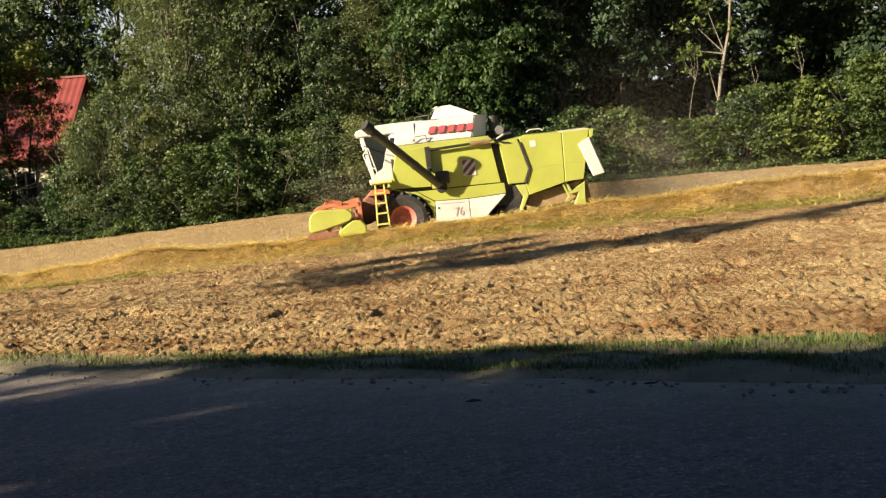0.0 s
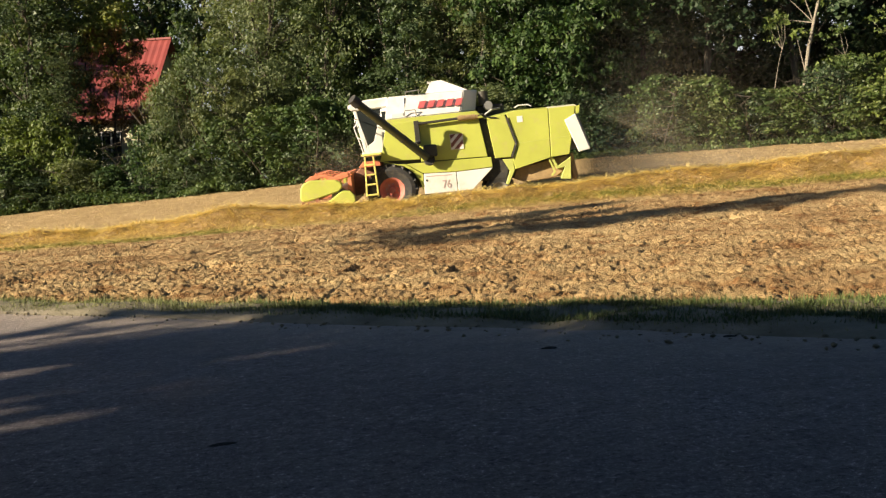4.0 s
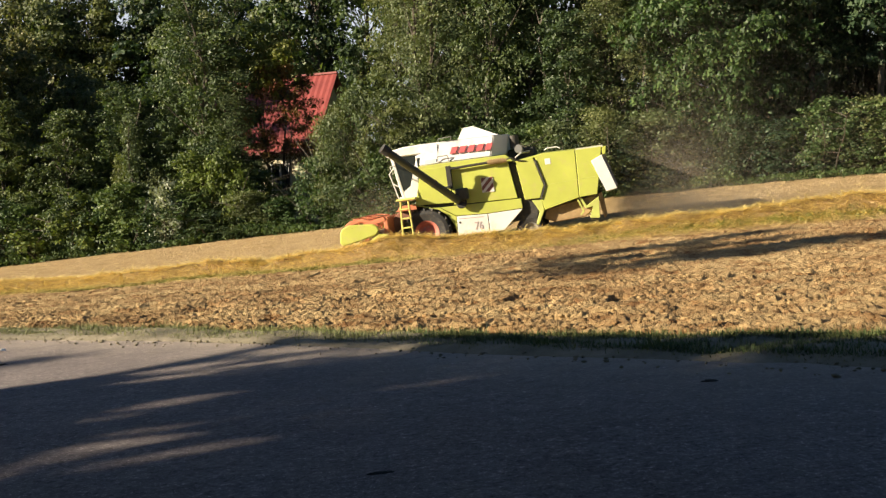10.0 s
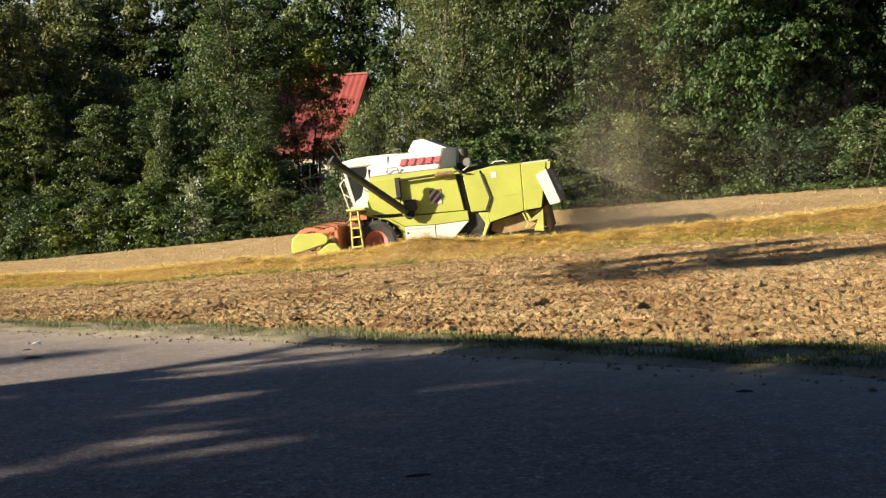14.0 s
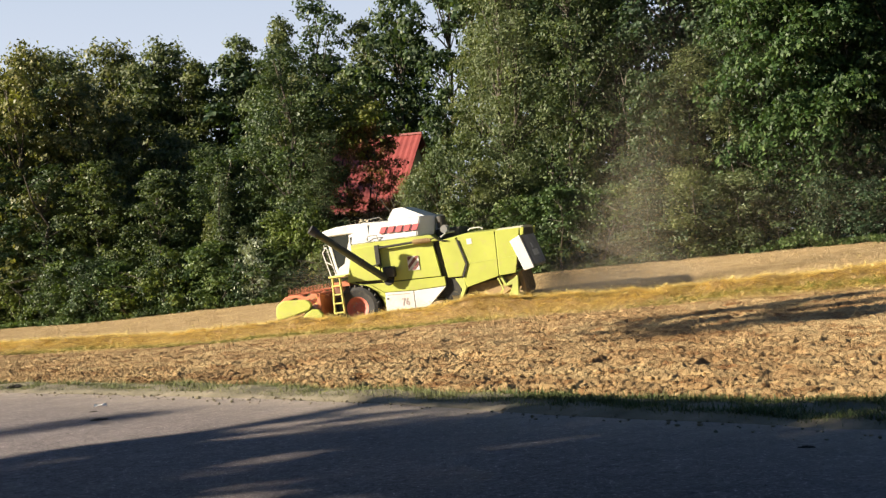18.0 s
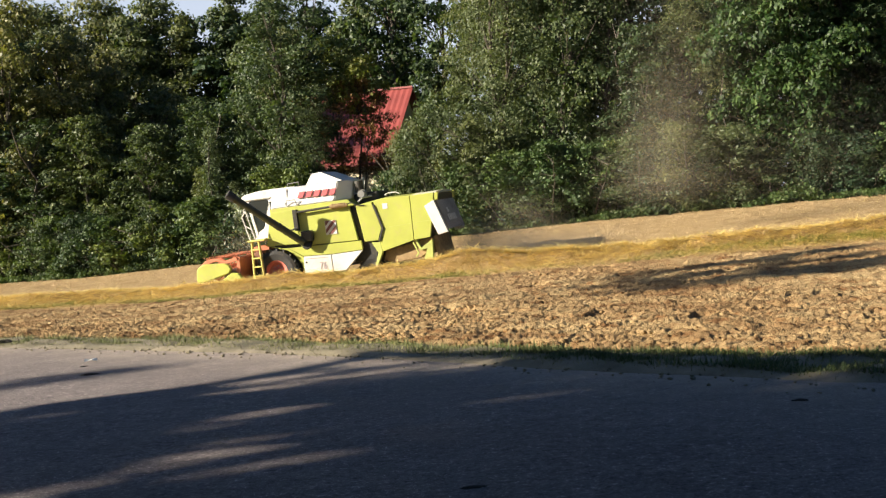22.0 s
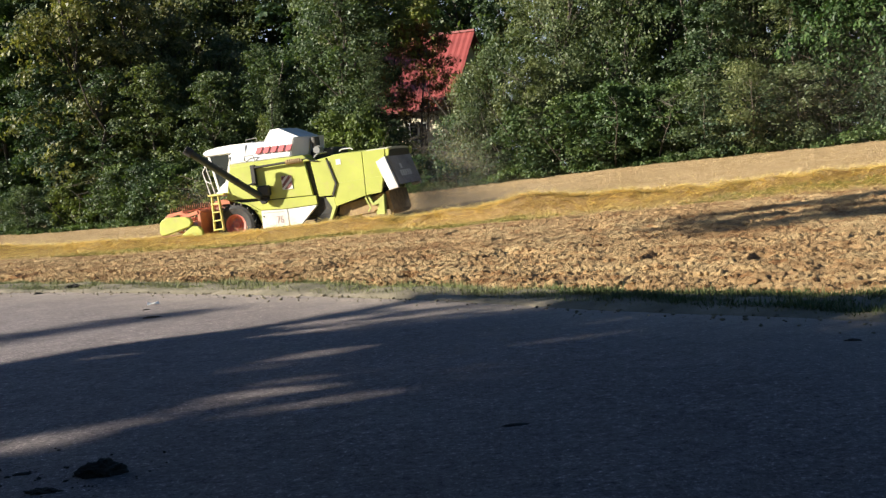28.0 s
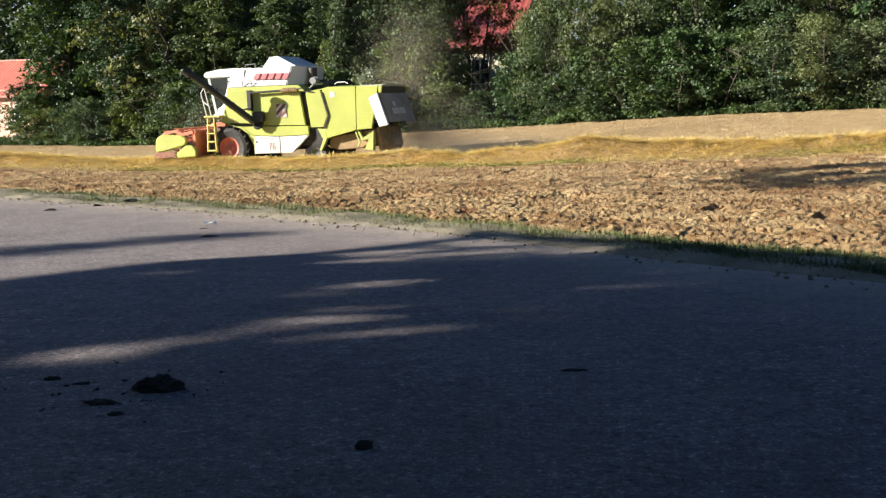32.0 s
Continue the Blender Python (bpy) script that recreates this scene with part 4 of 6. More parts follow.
def roadside_maple():
    """A large unseen tree across the road: a crown that ends in one long bough, its outline and gaps laid out for the
    shade and sun streaks on the road.
    """
    r = np.random.default_rng(22)
    back = 24.0
    foot = sunward(8.6, 0.0, back)
    foot.z = float(land(*to_uv(foot.x, foot.y))) - 0.1
    tree = empty("roadside_maple", Matrix.Translation(foot), label="unseen large maple with a high loose crown shaped to shade the road", category="tree", group=SHADE)
    gaps = [(10.05, 0.15, 10.6, 1.05, 0.05), (8.7, 0.1, 9.42, 1.05, 0.03), (8.03, 0.3, 8.2, 1.0, 0.045), (7.6, -1.7, 8.1, -0.9, 0.05), (8.1, -0.9, 8.75, 0.55, 0.03),
            (9.53, 1.6, 9.6, 1.85, 0.0), (8.37, 1.9, 8.44, 2.35, 0.01), (8.78, 1.9, 8.8, 2.1, 0.0), (10.52, 2.9, 10.58, 3.8, 0.0), (9.7, 3.15, 9.8, 3.75, 0.0),
            (8.62, 5.1, 8.68, 5.9, 0.0), (9.0, 6.0, 9.1, 6.7, 0.06), (11.68, -1.8, 11.95, -1.0, 0.0)]
    n = 26000
    w, s = r.uniform(4.5, 15.0, n), r.uniform(-5.0, 9.6, n)
    side = np.interp(s, (-5, -2.4, -1.1, 0.4, 1.4, 2.2, 2.8), (11.0, 11.85, 12.75, 12.95, 13.5, 13.9, 14.5))
    top = np.interp(w, (4.5, 6.8, 8.5, 9.6, 10.5, 11.2, 12.3, 12.9, 14.2, 14.7), (9.4, 8.5, 7.6, 7.4, 6.4, 5.7, 5.1, 4.4, 3.3, 2.7)) - 0.25
    loose = np.clip((w - 11.5) / 0.7, 0, 1) * np.clip((s - 0.2) / 0.5, 0, 1) * (side - w > 0.14) * (top - s > 0.5)
    keep = (w < side) & (s < top) & ((across(w, s, gaps) > 0.118) | (r.uniform(0, 1, n) < 0.09)) & (r.uniform(0, 1, n) > loose * 0.9)
    w, s = w[keep], s[keep]
    depth = back + r.normal(size=len(w)) * 0.35
    C = np.array([tuple(sunward(a, b, c) - foot) for a, b, c in zip(w, s, depth)])
    put(leaves_mesh("crown", r, C, r.uniform(0.08, 0.16, len(C)), 6, (0.12, 0.22), 0.3, 0.8), LEAF_MID, tree, "crown")
    bm = bmesh.new()
    crotch, head = sunward(8.8, -4.6, back) - foot, sunward(9.2, 4.4, back) - foot
    limb(bm, (0, 0, 0), crotch, 0.24, 0.17, 9)
    limb(bm, crotch, head, 0.13, 0.05, 8)
    line = [sunward(a, b, back) - foot for a, b in ((10.3, -4.2), (11.9, -2.4), (12.85, -1.1), (13.1, 0.5), (14.05, 2.25), (14.7, 2.75))]
    for a, b, ra, rb in zip([crotch] + line, line, (0.13, 0.12, 0.10, 0.085, 0.075, 0.065), (0.12, 0.10, 0.085, 0.075, 0.065, 0.05)):
        limb(bm, a, b, ra, rb, 8)
    for a, b in ((10.9, 1.6), (11.6, 3.4), (7.2, 2.2), (6.2, 4.0), (7.6, 6.0), (10.0, 5.0)):
        limb(bm, crotch * 0.4 + head * 0.6, sunward(a, b, back) - foot, 0.05, 0.02, 6)
    part("trunk", bm, BARK, tree)
    return tree


def leaning_rowan():
    """A slim unseen tree beside it with one slanting leafy bough, added for the shadow it casts."""
    r = np.random.default_rng(25)
    back = 40.0
    foot = sunward(13.2, 0.0, back)
    foot.z = float(land(*to_uv(foot.x, foot.y))) - 0.1
    tree = empty("roadside_rowan", Matrix.Translation(foot), label="unseen slim tree with one long slanting bough, added for its shadow", category="tree", group=SHADE)
    bm = bmesh.new()
    line = [Vector((0, 0, 0))] + [sunward(a, b, back) - foot for a, b in ((13.3, -6.5), (14.1, -3.6), (15.2, -1.3), (15.75, 0.2))]
    for a, b, ra, rb in zip(line, line[1:], (0.13, 0.10, 0.07, 0.04), (0.10, 0.07, 0.04, 0.02)):
        limb(bm, a, b, ra, rb, 8)
    part("trunk", bm, BARK, tree)
    t = r.uniform(0, 1, 150)
    w = np.interp(t, (0, 0.6, 1), (14.2, 15.25, 15.7)) + r.normal(size=150) * np.interp(t, (0, 1), (0.40, 0.14))
    s = np.interp(t, (0, 0.6, 1), (-3.6, -1.3, 0.1))
    C = np.array([tuple(sunward(a, b, back + c) - foot) for a, b, c in zip(w, s, r.normal(size=150) * 0.2)])
    put(leaves_mesh("crown", r, C, r.uniform(0.08, 0.16, 150), 6, (0.12, 0.22)), LEAF_MID, tree, "crown")
    return tree


def plant_by_sun(kind, w, back, tall=1.0, wide=1.0):
    """back: metres towards the sun from the road; w: metres across the sun's way."""
    back -= 0.094 * w
    x, y = -SUN_WAY.x * back - SUN_WAY.y * w, -SUN_WAY.y * back + SUN_WAY.x * w
    return plant(kind, *to_uv(x, y), tall * FALL / 0.424, wide, math.atan2(SUN_WAY.x, -SUN_WAY.y))


roadside_maple()
leaning_rowan()
for w, back, tall in ((-15, 25, 1.0), (-11, 23.5, 1.0), (-7, 24.5, 1.0), (-3.2, 24, 1.0), (0.6, 24.5, 1.0), (3.4, 24, 0.99)):
    plant_by_sun("shade", w, back, tall)
for i, w in enumerate((-16, -13, -10, -7, -4, -1.2, 1.6, 4.0)):
    plant_by_sun("shade", w, 12 + (i % 2) * 1.5, 0.70 + (i % 2) * 0.05, 0.78)
for x, y, tall in ((-6, -8.5, 0.9), (-1, -9, 1.0)):
    plant("shade", *to_uv(x, y), tall, 1.15)
# unseen crowns round the eye, added to dim the sky's light on the near road
for x, y, wide in ((-9.5, -1.5, 1.0), (-4.0, 0.0, 1.3), (-6.5, 3.0, 0.8), (-2.8, 3.4, 1.05), (-0.4, -3.2, 1.3)):
    plant("canopy", *to_uv(x, y), 1.0, wide)
# unseen slim crowns, spaced to lay the band of shade on the field
for w, tall in ((23.9, 1.02), (22.2, 0.99), (20.8, 1.0), (20.2, 1.1), (19.3, 1.25)):
    plant_by_sun("shade_tall", w, 24, tall)

# ---------------------------------------------------------------- houses
def box(bm, x0, x1, y0, y1, z0, z1):
    m = Matrix.Translation(((x0 + x1) / 2, (y0 + y1) / 2, (z0 + z1) / 2)) @ Matrix.Diagonal((abs(x1 - x0), abs(y1 - y0), abs(z1 - z0), 1))
    return bmesh.ops.create_cube(bm, size=1.0, matrix=m)


MAT_ROOF = plain("red roof sheet", (0.20, 0.042, 0.036), 0.5, 0.0, 0.15, scale=1.5)
MAT_WALL = plain("cream render", (0.70, 0.62, 0.44), 0.85, 0.0, 0.1, scale=1.0)
MAT_PINK = plain("pink render", (0.60, 0.36, 0.26), 0.85, 0.0, 0.1, scale=1.0)
MAT_TRIM = plain("white window frame", (0.75, 0.73, 0.68), 0.5)
MAT_GLASS = plain("dark window glass", (0.03, 0.035, 0.04), 0.08, 0.0, 0.05)


def house(m, long, deep, eave, ridge, wall_mat, windows, label, roof_mat=None):
    """A gabled house: x along the ridge, the front wall at y = 0."""
    h = empty("house", m, label=label, category="house", group="houses behind the trees")
    for y in (0.0, deep - 0.3):
        bm = bmesh.new()
        box(bm, 0.3, long - 0.3, y, y + 0.3, -1.0, eave)
        part("wall", bm, wall_mat, h)
    for x in (0.0, long - 0.3):
        bm = bmesh.new()
        pts = [(0, -1.0), (deep, -1.0), (deep, eave), (deep / 2, ridge - 0.15), (0, eave)]
        a = [bm.verts.new((x, y, z)) for y, z in pts]
        b = [bm.verts.new((x + 0.3, y, z)) for y, z in pts]
        bm.faces.new(a[::-1]), bm.faces.new(b)
        for i in range(5):
            bm.faces.new((a[i], a[(i + 1) % 5], b[(i + 1) % 5], b[i]))
        part("gable", bm, wall_mat, h)
    slope = Vector((0, deep / 2 + 0.5, ridge - eave + 0.45))
    for side in (0, 1):
        roof = None
        bm = bmesh.new()
        y0, y1 = (-0.5, deep / 2) if side == 0 else (deep + 0.5, deep / 2)
        n = int((long + 1.0) / 0.35)
        rows = []
        for i in range(n * 2 + 1):
            x = -0.5 + (long + 1.0) * i / (n * 2)
            lift = 0.035 if i % 2 else 0.0
            rows.append((bm.verts.new((x, y0, eave - 0.42 + lift)), bm.verts.new((x, y1, ridge + lift)), bm.verts.new((x, y0, eave - 0.52)), bm.verts.new((x, y1, ridge - 0.1))))
        for a, b in zip(rows, rows[1:]):
            for q in ((a[0], b[0], b[1], a[1]), (a[3], b[3], b[2], a[2]), (a[2], b[2], b[0], a[0]), (a[1], b[1], b[3], a[3])):
                bm.faces.new(q)
        bm.faces.new((rows[0][0], rows[0][1], rows[0][3], rows[0][2]))
        bm.faces.new((rows[-1][2], rows[-1][3], rows[-1][1], rows[-1][0]))
        bmesh.ops.recalc_face_normals(bm, faces=bm.faces)
        roof = part("roof", bm, roof_mat or MAT_ROOF, h, "red corrugated roof")
        if side == 0:
            bm = bmesh.new()
            box(bm, -0.5, long + 0.5, deep / 2 - 0.12, deep / 2 + 0.12, ridge - 0.02, ridge + 0.09)
            part("ridge_cap", bm, roof_mat or MAT_ROOF, roof)
    for wx, wz, ww, wh in windows:
        bm = bmesh.new()
        box(bm, wx - ww / 2, wx + ww / 2, -0.03, -0.004, wz, wz + wh)
        win = part("window", bm, MAT_GLASS, h)
        bm = bmesh.new()
        for x in (wx - ww / 2, wx, wx + ww / 2):
            box(bm, x - 0.05, x + 0.05, -0.06, -0.032, wz, wz + wh)
        for z in (wz, wz + wh):
            box(bm, wx - ww / 2 - 0.05, wx + ww / 2 + 0.05, -0.075, -0.062, z - 0.05, z + 0.05)
        part("window_frame", bm, MAT_TRIM, win)
    return h


turn_uv = math.degrees(math.atan2(EU[1], EU[0]))
x, y, z = at(-31.8, 57.5)
house(pose(x, y, z, 0, 0, turn_uv), 7.2, 7.0, 5.1, 9.2, MAT_WALL, [(5.4, 2.6, 1.1, 1.4), (3.6, 2.6, 1.1, 1.4), (1.6, 2.6, 1.1, 1.4)], "cream house with red roof half hidden by trees")
x, y, z = at(-69.2, 56.0)
house(pose(x, y, z, 0, 0, turn_uv), 11.0, 6.0, 3.1, 5.2, MAT_PINK, [(9.4, 1.0, 1.0, 1.1), (6.5, 1.0, 1.0, 1.1)], "low pink house with faded red roof at the wood edge", plain("faded red roof sheet", (0.36, 0.10, 0.065), 0.6, 0.0, 0.2, scale=1.5))


# ---------------------------------------------------------------- pale sky low over the far country
def low_sky(nt, b):
    tc = nt.nodes.new("ShaderNodeTexCoord")
    sep = nt.nodes.new("ShaderNodeSeparateXYZ")
    nt.links.new(tc.outputs["Generated"], sep.inputs[0])
    col = ramp(nt, sep.outputs[2], ((0.0, (0.66, 0.70, 0.78)), (0.5, (0.60, 0.67, 0.79)), (1.0, (0.40, 0.50, 0.66))))
    em = nt.nodes.new("ShaderNodeEmission")
    em.inputs[1].default_value = 0.39
    nt.links.new(col, em.inputs[0])
    nt.links.new(em.outputs[0], nt.nodes["Material Output"].inputs[0])


ang = np.linspace(radians(-60), radians(60), 33)
V = np.array([(math.sin(a) * 700, math.cos(a) * 700, z) for a in ang for z in (-20.0, 250.0)])
i = np.arange(32)[:, None] * 2
tagged(put(mesh_np("backdrop", V, i + np.array([0, 2, 3, 1])), material("low sky", low_sky), name="backdrop", smooth=True), label="pale hazy evening sky beyond the wood", category="sky", kind="structure")

# ---------------------------------------------------------------- the harvester
# In its own space x runs forwards, y to its left side, z up from the ground under the front axle.
MACHINE_WAY = [  # seconds, x, y, z, heading, nose up, roll
    (0.0, 9.037, 32.875, 0.528, 167.08, -3.24, -1.99),
    (7.0, 5.051, 35.774, 0.302, 166.57, -3.75, -2.01),
    (13.0, 1.348, 37.384, 0.046, 166.67, -4.47, -2.16),
    (19.0, -2.320, 38.806, -0.157, 165.54, -4.20, -2.66),
    (26.0, -6.634, 39.789, -0.422, 166.32, -3.91, -2.13),
    (32.0, -10.249, 40.557, -0.381, 166.40, -2.07, -1.33),
]
DUST = (0.36, 0.28, 0.14)
LIME = plain("lime green paint", (0.350, 0.375, 0.070), 0.5, 0.0, 0.10, dirt=DUST, scale=1.3, coat=0.25)
LIME_OLD = plain("faded lime paint", (0.37, 0.40, 0.10), 0.55, 0.0, 0.12, dirt=DUST, scale=2.0)
CREAM = plain("off-white paint", (0.57, 0.555, 0.52), 0.48, 0.0, 0.10, dirt=(0.38, 0.33, 0.24), scale=1.1, coat=0.2)
LADDER = plain("yellow paint", (0.56, 0.49, 0.14), 0.5, 0.0, 0.1, dirt=DUST, scale=4)
ORANGE = plain("orange-red paint", (0.46, 0.15, 0.075), 0.5, 0.0, 0.15, dirt=(0.40, 0.24, 0.12), scale=2.5)
FEEDER = plain("dusty brown-orange steel", (0.20, 0.085, 0.05), 0.75, 0.0, 0.3, dirt=(0.30, 0.20, 0.11), scale=4)
RIM = plain("dusty red wheel paint", (0.40, 0.115, 0.085), 0.6, 0.0, 0.15, dirt=(0.40, 0.27, 0.17), scale=3)
BLACK = plain("black rubber", (0.022, 0.021, 0.02), 0.8, 0.0, 0.2, dirt=(0.16, 0.12, 0.07), scale=4, bumpy=0.2)
DARK = plain("dark painted steel", (0.030, 0.028, 0.022), 0.55, 0.2, 0.2, dirt=(0.12, 0.09, 0.05), scale=3)
OLIVE = plain("dark olive auger paint", (0.030, 0.031, 0.011), 0.55, 0.0, 0.15, dirt=(0.08, 0.07, 0.03), scale=3)
PALE_DUST = plain("dust-covered lime paint", (0.46, 0.44, 0.30), 0.8, 0.0, 0.2, dirt=(0.42, 0.36, 0.25), scale=3)
DUSTY = plain("dust-covered grey steel", (0.25, 0.24, 0.225), 0.8, 0.0, 0.25, dirt=(0.3, 0.25, 0.18), scale=2)
GREY = plain("grey steel", (0.23, 0.23, 0.22), 0.45, 0.4, 0.15, dirt=DUST, scale=3)
CHAFFY = plain("straw-dusted brown steel", (0.27, 0.18, 0.085), 0.9, 0.0, 0.3, dirt=(0.36, 0.25, 0.11), scale=4, bumpy=0.4)
RUST_RED = plain("weathered red stripe", (0.15, 0.05, 0.042), 0.7)
NUMBER = plain("brown lettering", (0.36, 0.27, 0.25), 0.6)
RED = plain("red lettering", (0.38, 0.075, 0.078), 0.5)
GLASS = plain("dark cab glass", (0.02, 0.024, 0.024), 0.06, 0.0, 0.05, coat=0.5)
combine = empty("combine_harvester", label="lime green and white combine harvester with orange header", category="harvester")


def prism(points, y0, y1, bev=0.012, bm=None):
    """A plate or block with the given outline in x and z, from y0 to y1."""
    own = bm is None
    bm = bmesh.new() if own else bm
    a = [bm.verts.new((x, y0, z)) for x, z in points]
    b = [bm.verts.new((x, y1, z)) for x, z in points]
    n = len(points)
    faces = [bm.faces.new(a), bm.faces.new(b[::-1])]
    for i in range(n):
        faces.append(bm.faces.new((a[i], b[i], b[(i + 1) % n], a[(i + 1) % n])))
    bmesh.ops.recalc_face_normals(bm, faces=faces)
    if bev:
        edges = list({e for f in faces for e in f.edges})
        bmesh.ops.bevel(bm, geom=edges, offset=bev, segments=1, affect="EDGES", clamp_overlap=True)
    return bm


def tube(points, radius, sides=10, bm=None):
    bm = bmesh.new() if bm is None else bm
    for a, b in zip(points, points[1:]):
        limb(bm, a, b, radius, radius, sides)
    return bm


def disc(bm, centre, radius, y0, y1, sides=28, radius2=None):
    m = Matrix.Translation((centre[0], (y0 + y1) / 2, centre[1])) @ Matrix.Rotation(radians(-90), 4, "X")
    bmesh.ops.create_cone(bm, cap_ends=True, segments=sides, radius1=radius, radius2=radius if radius2 is None else radius2, depth=abs(y1 - y0), matrix=m)
    return bm


def block(x0, x1, y0, y1, z0, z1, bev=0.02):
    return prism([(x0, z0), (x1, z0), (x1, z1), (x0, z1)], y0, y1, bev)


def both(name, points, y0, y1, mat, bev=0.012, label=""):
    """A side panel and its twin on the far side."""
    part(name, prism(points, y0, y1, bev), mat, combine, label)
    part(name, prism(points, -y1, -y0, bev), mat, combine, label)


# inner carcass
part("chassis", block(-5.0, 0.5, -0.95, 0.95, 0.72, 1.5, 0.03), DARK, combine, "dark steel chassis")
part("threshing_housing", prism([(0.05, 1.45), (0.0, 2.6), (-5.4, 2.55), (-5.2, 1.35), (-3.6, 1.1), (-2.4, 0.9), (-0.9, 0.9)], -1.22, 1.22, 0.03), DARK, combine, "dark inner housing")
# side panels
both("front_side_panel", [(0.26, 1.63), (-0.02, 2.70), (-0.92, 2.72), (-0.92, 1.57)], 1.24, 1.36, LIME)
both("main_side_panel", [(-0.945, 1.50), (-0.945, 2.69), (-2.77, 2.62), (-2.93, 1.45)], 1.24, 1.36, LIME)
both("lower_side_panel", [(-0.50, 1.475), (-3.03, 1.425), (-3.05, 1.125), (-1.97, 1.10), (-0.97, 1.15), (-0.72, 1.32)], 1.25, 1.37, LIME)
both("white_side_panel", [(-0.985, 1.135), (-1.945, 1.085), (-1.945, 0.52), (-0.955, 0.52)], 1.26, 1.39, CREAM, label="white lower panel")
both("white_rear_panel", [(-1.965, 1.085), (-3.05, 1.105), (-2.40, 0.52), (-1.965, 0.52)], 1.26, 1.385, CREAM, label="white lower panel cut off at a slant")
both("pentagon_door", [(-3.0, 2.57), (-3.55, 2.62), (-3.78, 1.75), (-3.61, 1.36), (-3.15, 1.37)], 1.25, 1.38, LIME)
both("rear_side_panel", [(-3.60, 2.66), (-3.85, 2.71), (-4.845, 2.68), (-4.80, 1.225), (-3.72, 0.98), (-3.66, 1.33), (-3.83, 1.74)], 1.23, 1.355, LIME)
both("tail_side_panel", [(-4.865, 2.68), (-5.66, 2.68), (-5.50, 1.9), (-5.36, 1.26), (-4.82, 1.23)], 1.23, 1.355, LIME)
both("panel_crease", [(-3.83, 1.735), (-5.52, 1.80), (-5.52, 1.815), (-3.83, 1.75)], 1.352, 1.362, LIME_OLD, 0)
both("rear_bracket", [(-3.36, 1.32), (-3.66, 1.30), (-3.70, 0.97), (-3.48, 0.55), (-3.40, 0.58), (-3.55, 0.95)], 1.15, 1.33, LIME_OLD)
both("door_seal", [(-3.57, 2.56), (-3.63, 2.54), (-3.845, 1.74), (-3.665, 1.31), (-3.62, 1.35), (-3.79, 1.75)], 1.357, 1.392, BLACK, 0.006)
both("belt_guard", [(-2.80, 2.54), (-2.98, 2.54), (-3.14, 1.40), (-3.60, 1.32), (-3.45, 0.75), (-2.75, 0.78), (-3.08, 1.12), (-3.06, 1.43), (-2.96, 1.44)], 1.10, 1.245, BLACK, 0.01, "black belt cover")
both("mudguard", [(0.20, 1.62), (-0.15, 1.50), (-0.48, 1.475), (-0.70, 1.31), (-0.965, 1.13), (-0.93, 0.60), (-0.86, 0.90), (-0.70, 1.18), (-0.45, 1.40), (-0.1, 1.54)], 0.95, 1.33, LIME, 0.008)
part("decal", prism([(-3.90, 2.36), (-4.07, 2.36), (-4.07, 2.54), (-3.90, 2.54)], 1.357, 1.362, 0), CREAM, combine, "small white square decal")
# hood over the straw walkers
def hood_piece(bm, x0, x1, z0, z1, k0, k1):
    a = [bm.verts.new((x0, y, z0 - 0.04 + h * k0)) for y, h in arc]
    b = [bm.verts.new((x1, y, z1 - 0.04 + h * k1)) for y, h in arc]
    for i in range(12):
        bm.faces.new((a[i], a[i + 1], b[i + 1], b[i]))
    bm.faces.new(a[::-1]), bm.faces.new(b), bm.faces.new((a[0], b[0], b[-1], a[-1]))


bm = bmesh.new()
arc = [(math.cos(a) * 1.30, math.sin(a) * 0.16) for a in np.linspace(0, math.pi, 13)]
for x0, x1, z0, z1, k0, k1 in ((-2.95, -3.83, 2.60, 2.70, 0.4, 0.55), (-3.85, -4.85, 2.70, 2.68, 0.55, 0.6)):
    hood_piece(bm, x0, x1, z0, z1, k0, k1)
bmesh.ops.recalc_face_normals(bm, faces=bm.faces)
part("hood", bm, LIME, combine, smooth=False)
bm = bmesh.new()
hood_piece(bm, -4.87, -5.70, 2.68, 2.70, 0.6, 0.5)
bmesh.ops.recalc_face_normals(bm, faces=bm.faces)
part("hood_tail", bm, PALE_DUST, combine, "dust-covered end of the hood")
# closed plate whose dark colour stands in for the shade inside the hood's mouth
bm = bmesh.new()
for x in (-5.706, -5.726):
    ring = [bm.verts.new((x, y * 0.9, 2.60 + h * 0.35)) for y, h in arc] + [bm.verts.new((x, y, z)) for y, z in ((-1.14, 2.42), (1.14, 2.42))]
    bm.faces.new(ring)
fs = list(bm.faces)
n = len(arc) + 2
for i in range(n):
    bm.faces.new((fs[0].verts[i], fs[0].verts[(i + 1) % n], fs[1].verts[(i + 1) % n], fs[1].verts[i]))
bmesh.ops.recalc_face_normals(bm, faces=bm.faces)
part("hood_mouth", bm, DARK, combine, "dark plate in place of the shaded mouth under the end of the hood")
both("tail_flap", [(-5.30, 2.28), (-5.64, 2.44), (-5.99, 1.36), (-5.65, 1.30)], 1.30, 1.40, CREAM, 0.015, "white flap beside the straw outlet")
both("tail_edge", [(-5.665, 2.66), (-5.80, 2.68), (-5.76, 2.45), (-5.665, 2.42)], 1.26, 1.345, LIME, 0.01)
grille = part("rear_grille", prism([(-5.58, 2.62), (-5.66, 2.62), (-6.02, 1.45), (-5.93, 1.45)], -1.26, 1.26, 0.01), DUSTY, combine, "dusty grey rear panel")
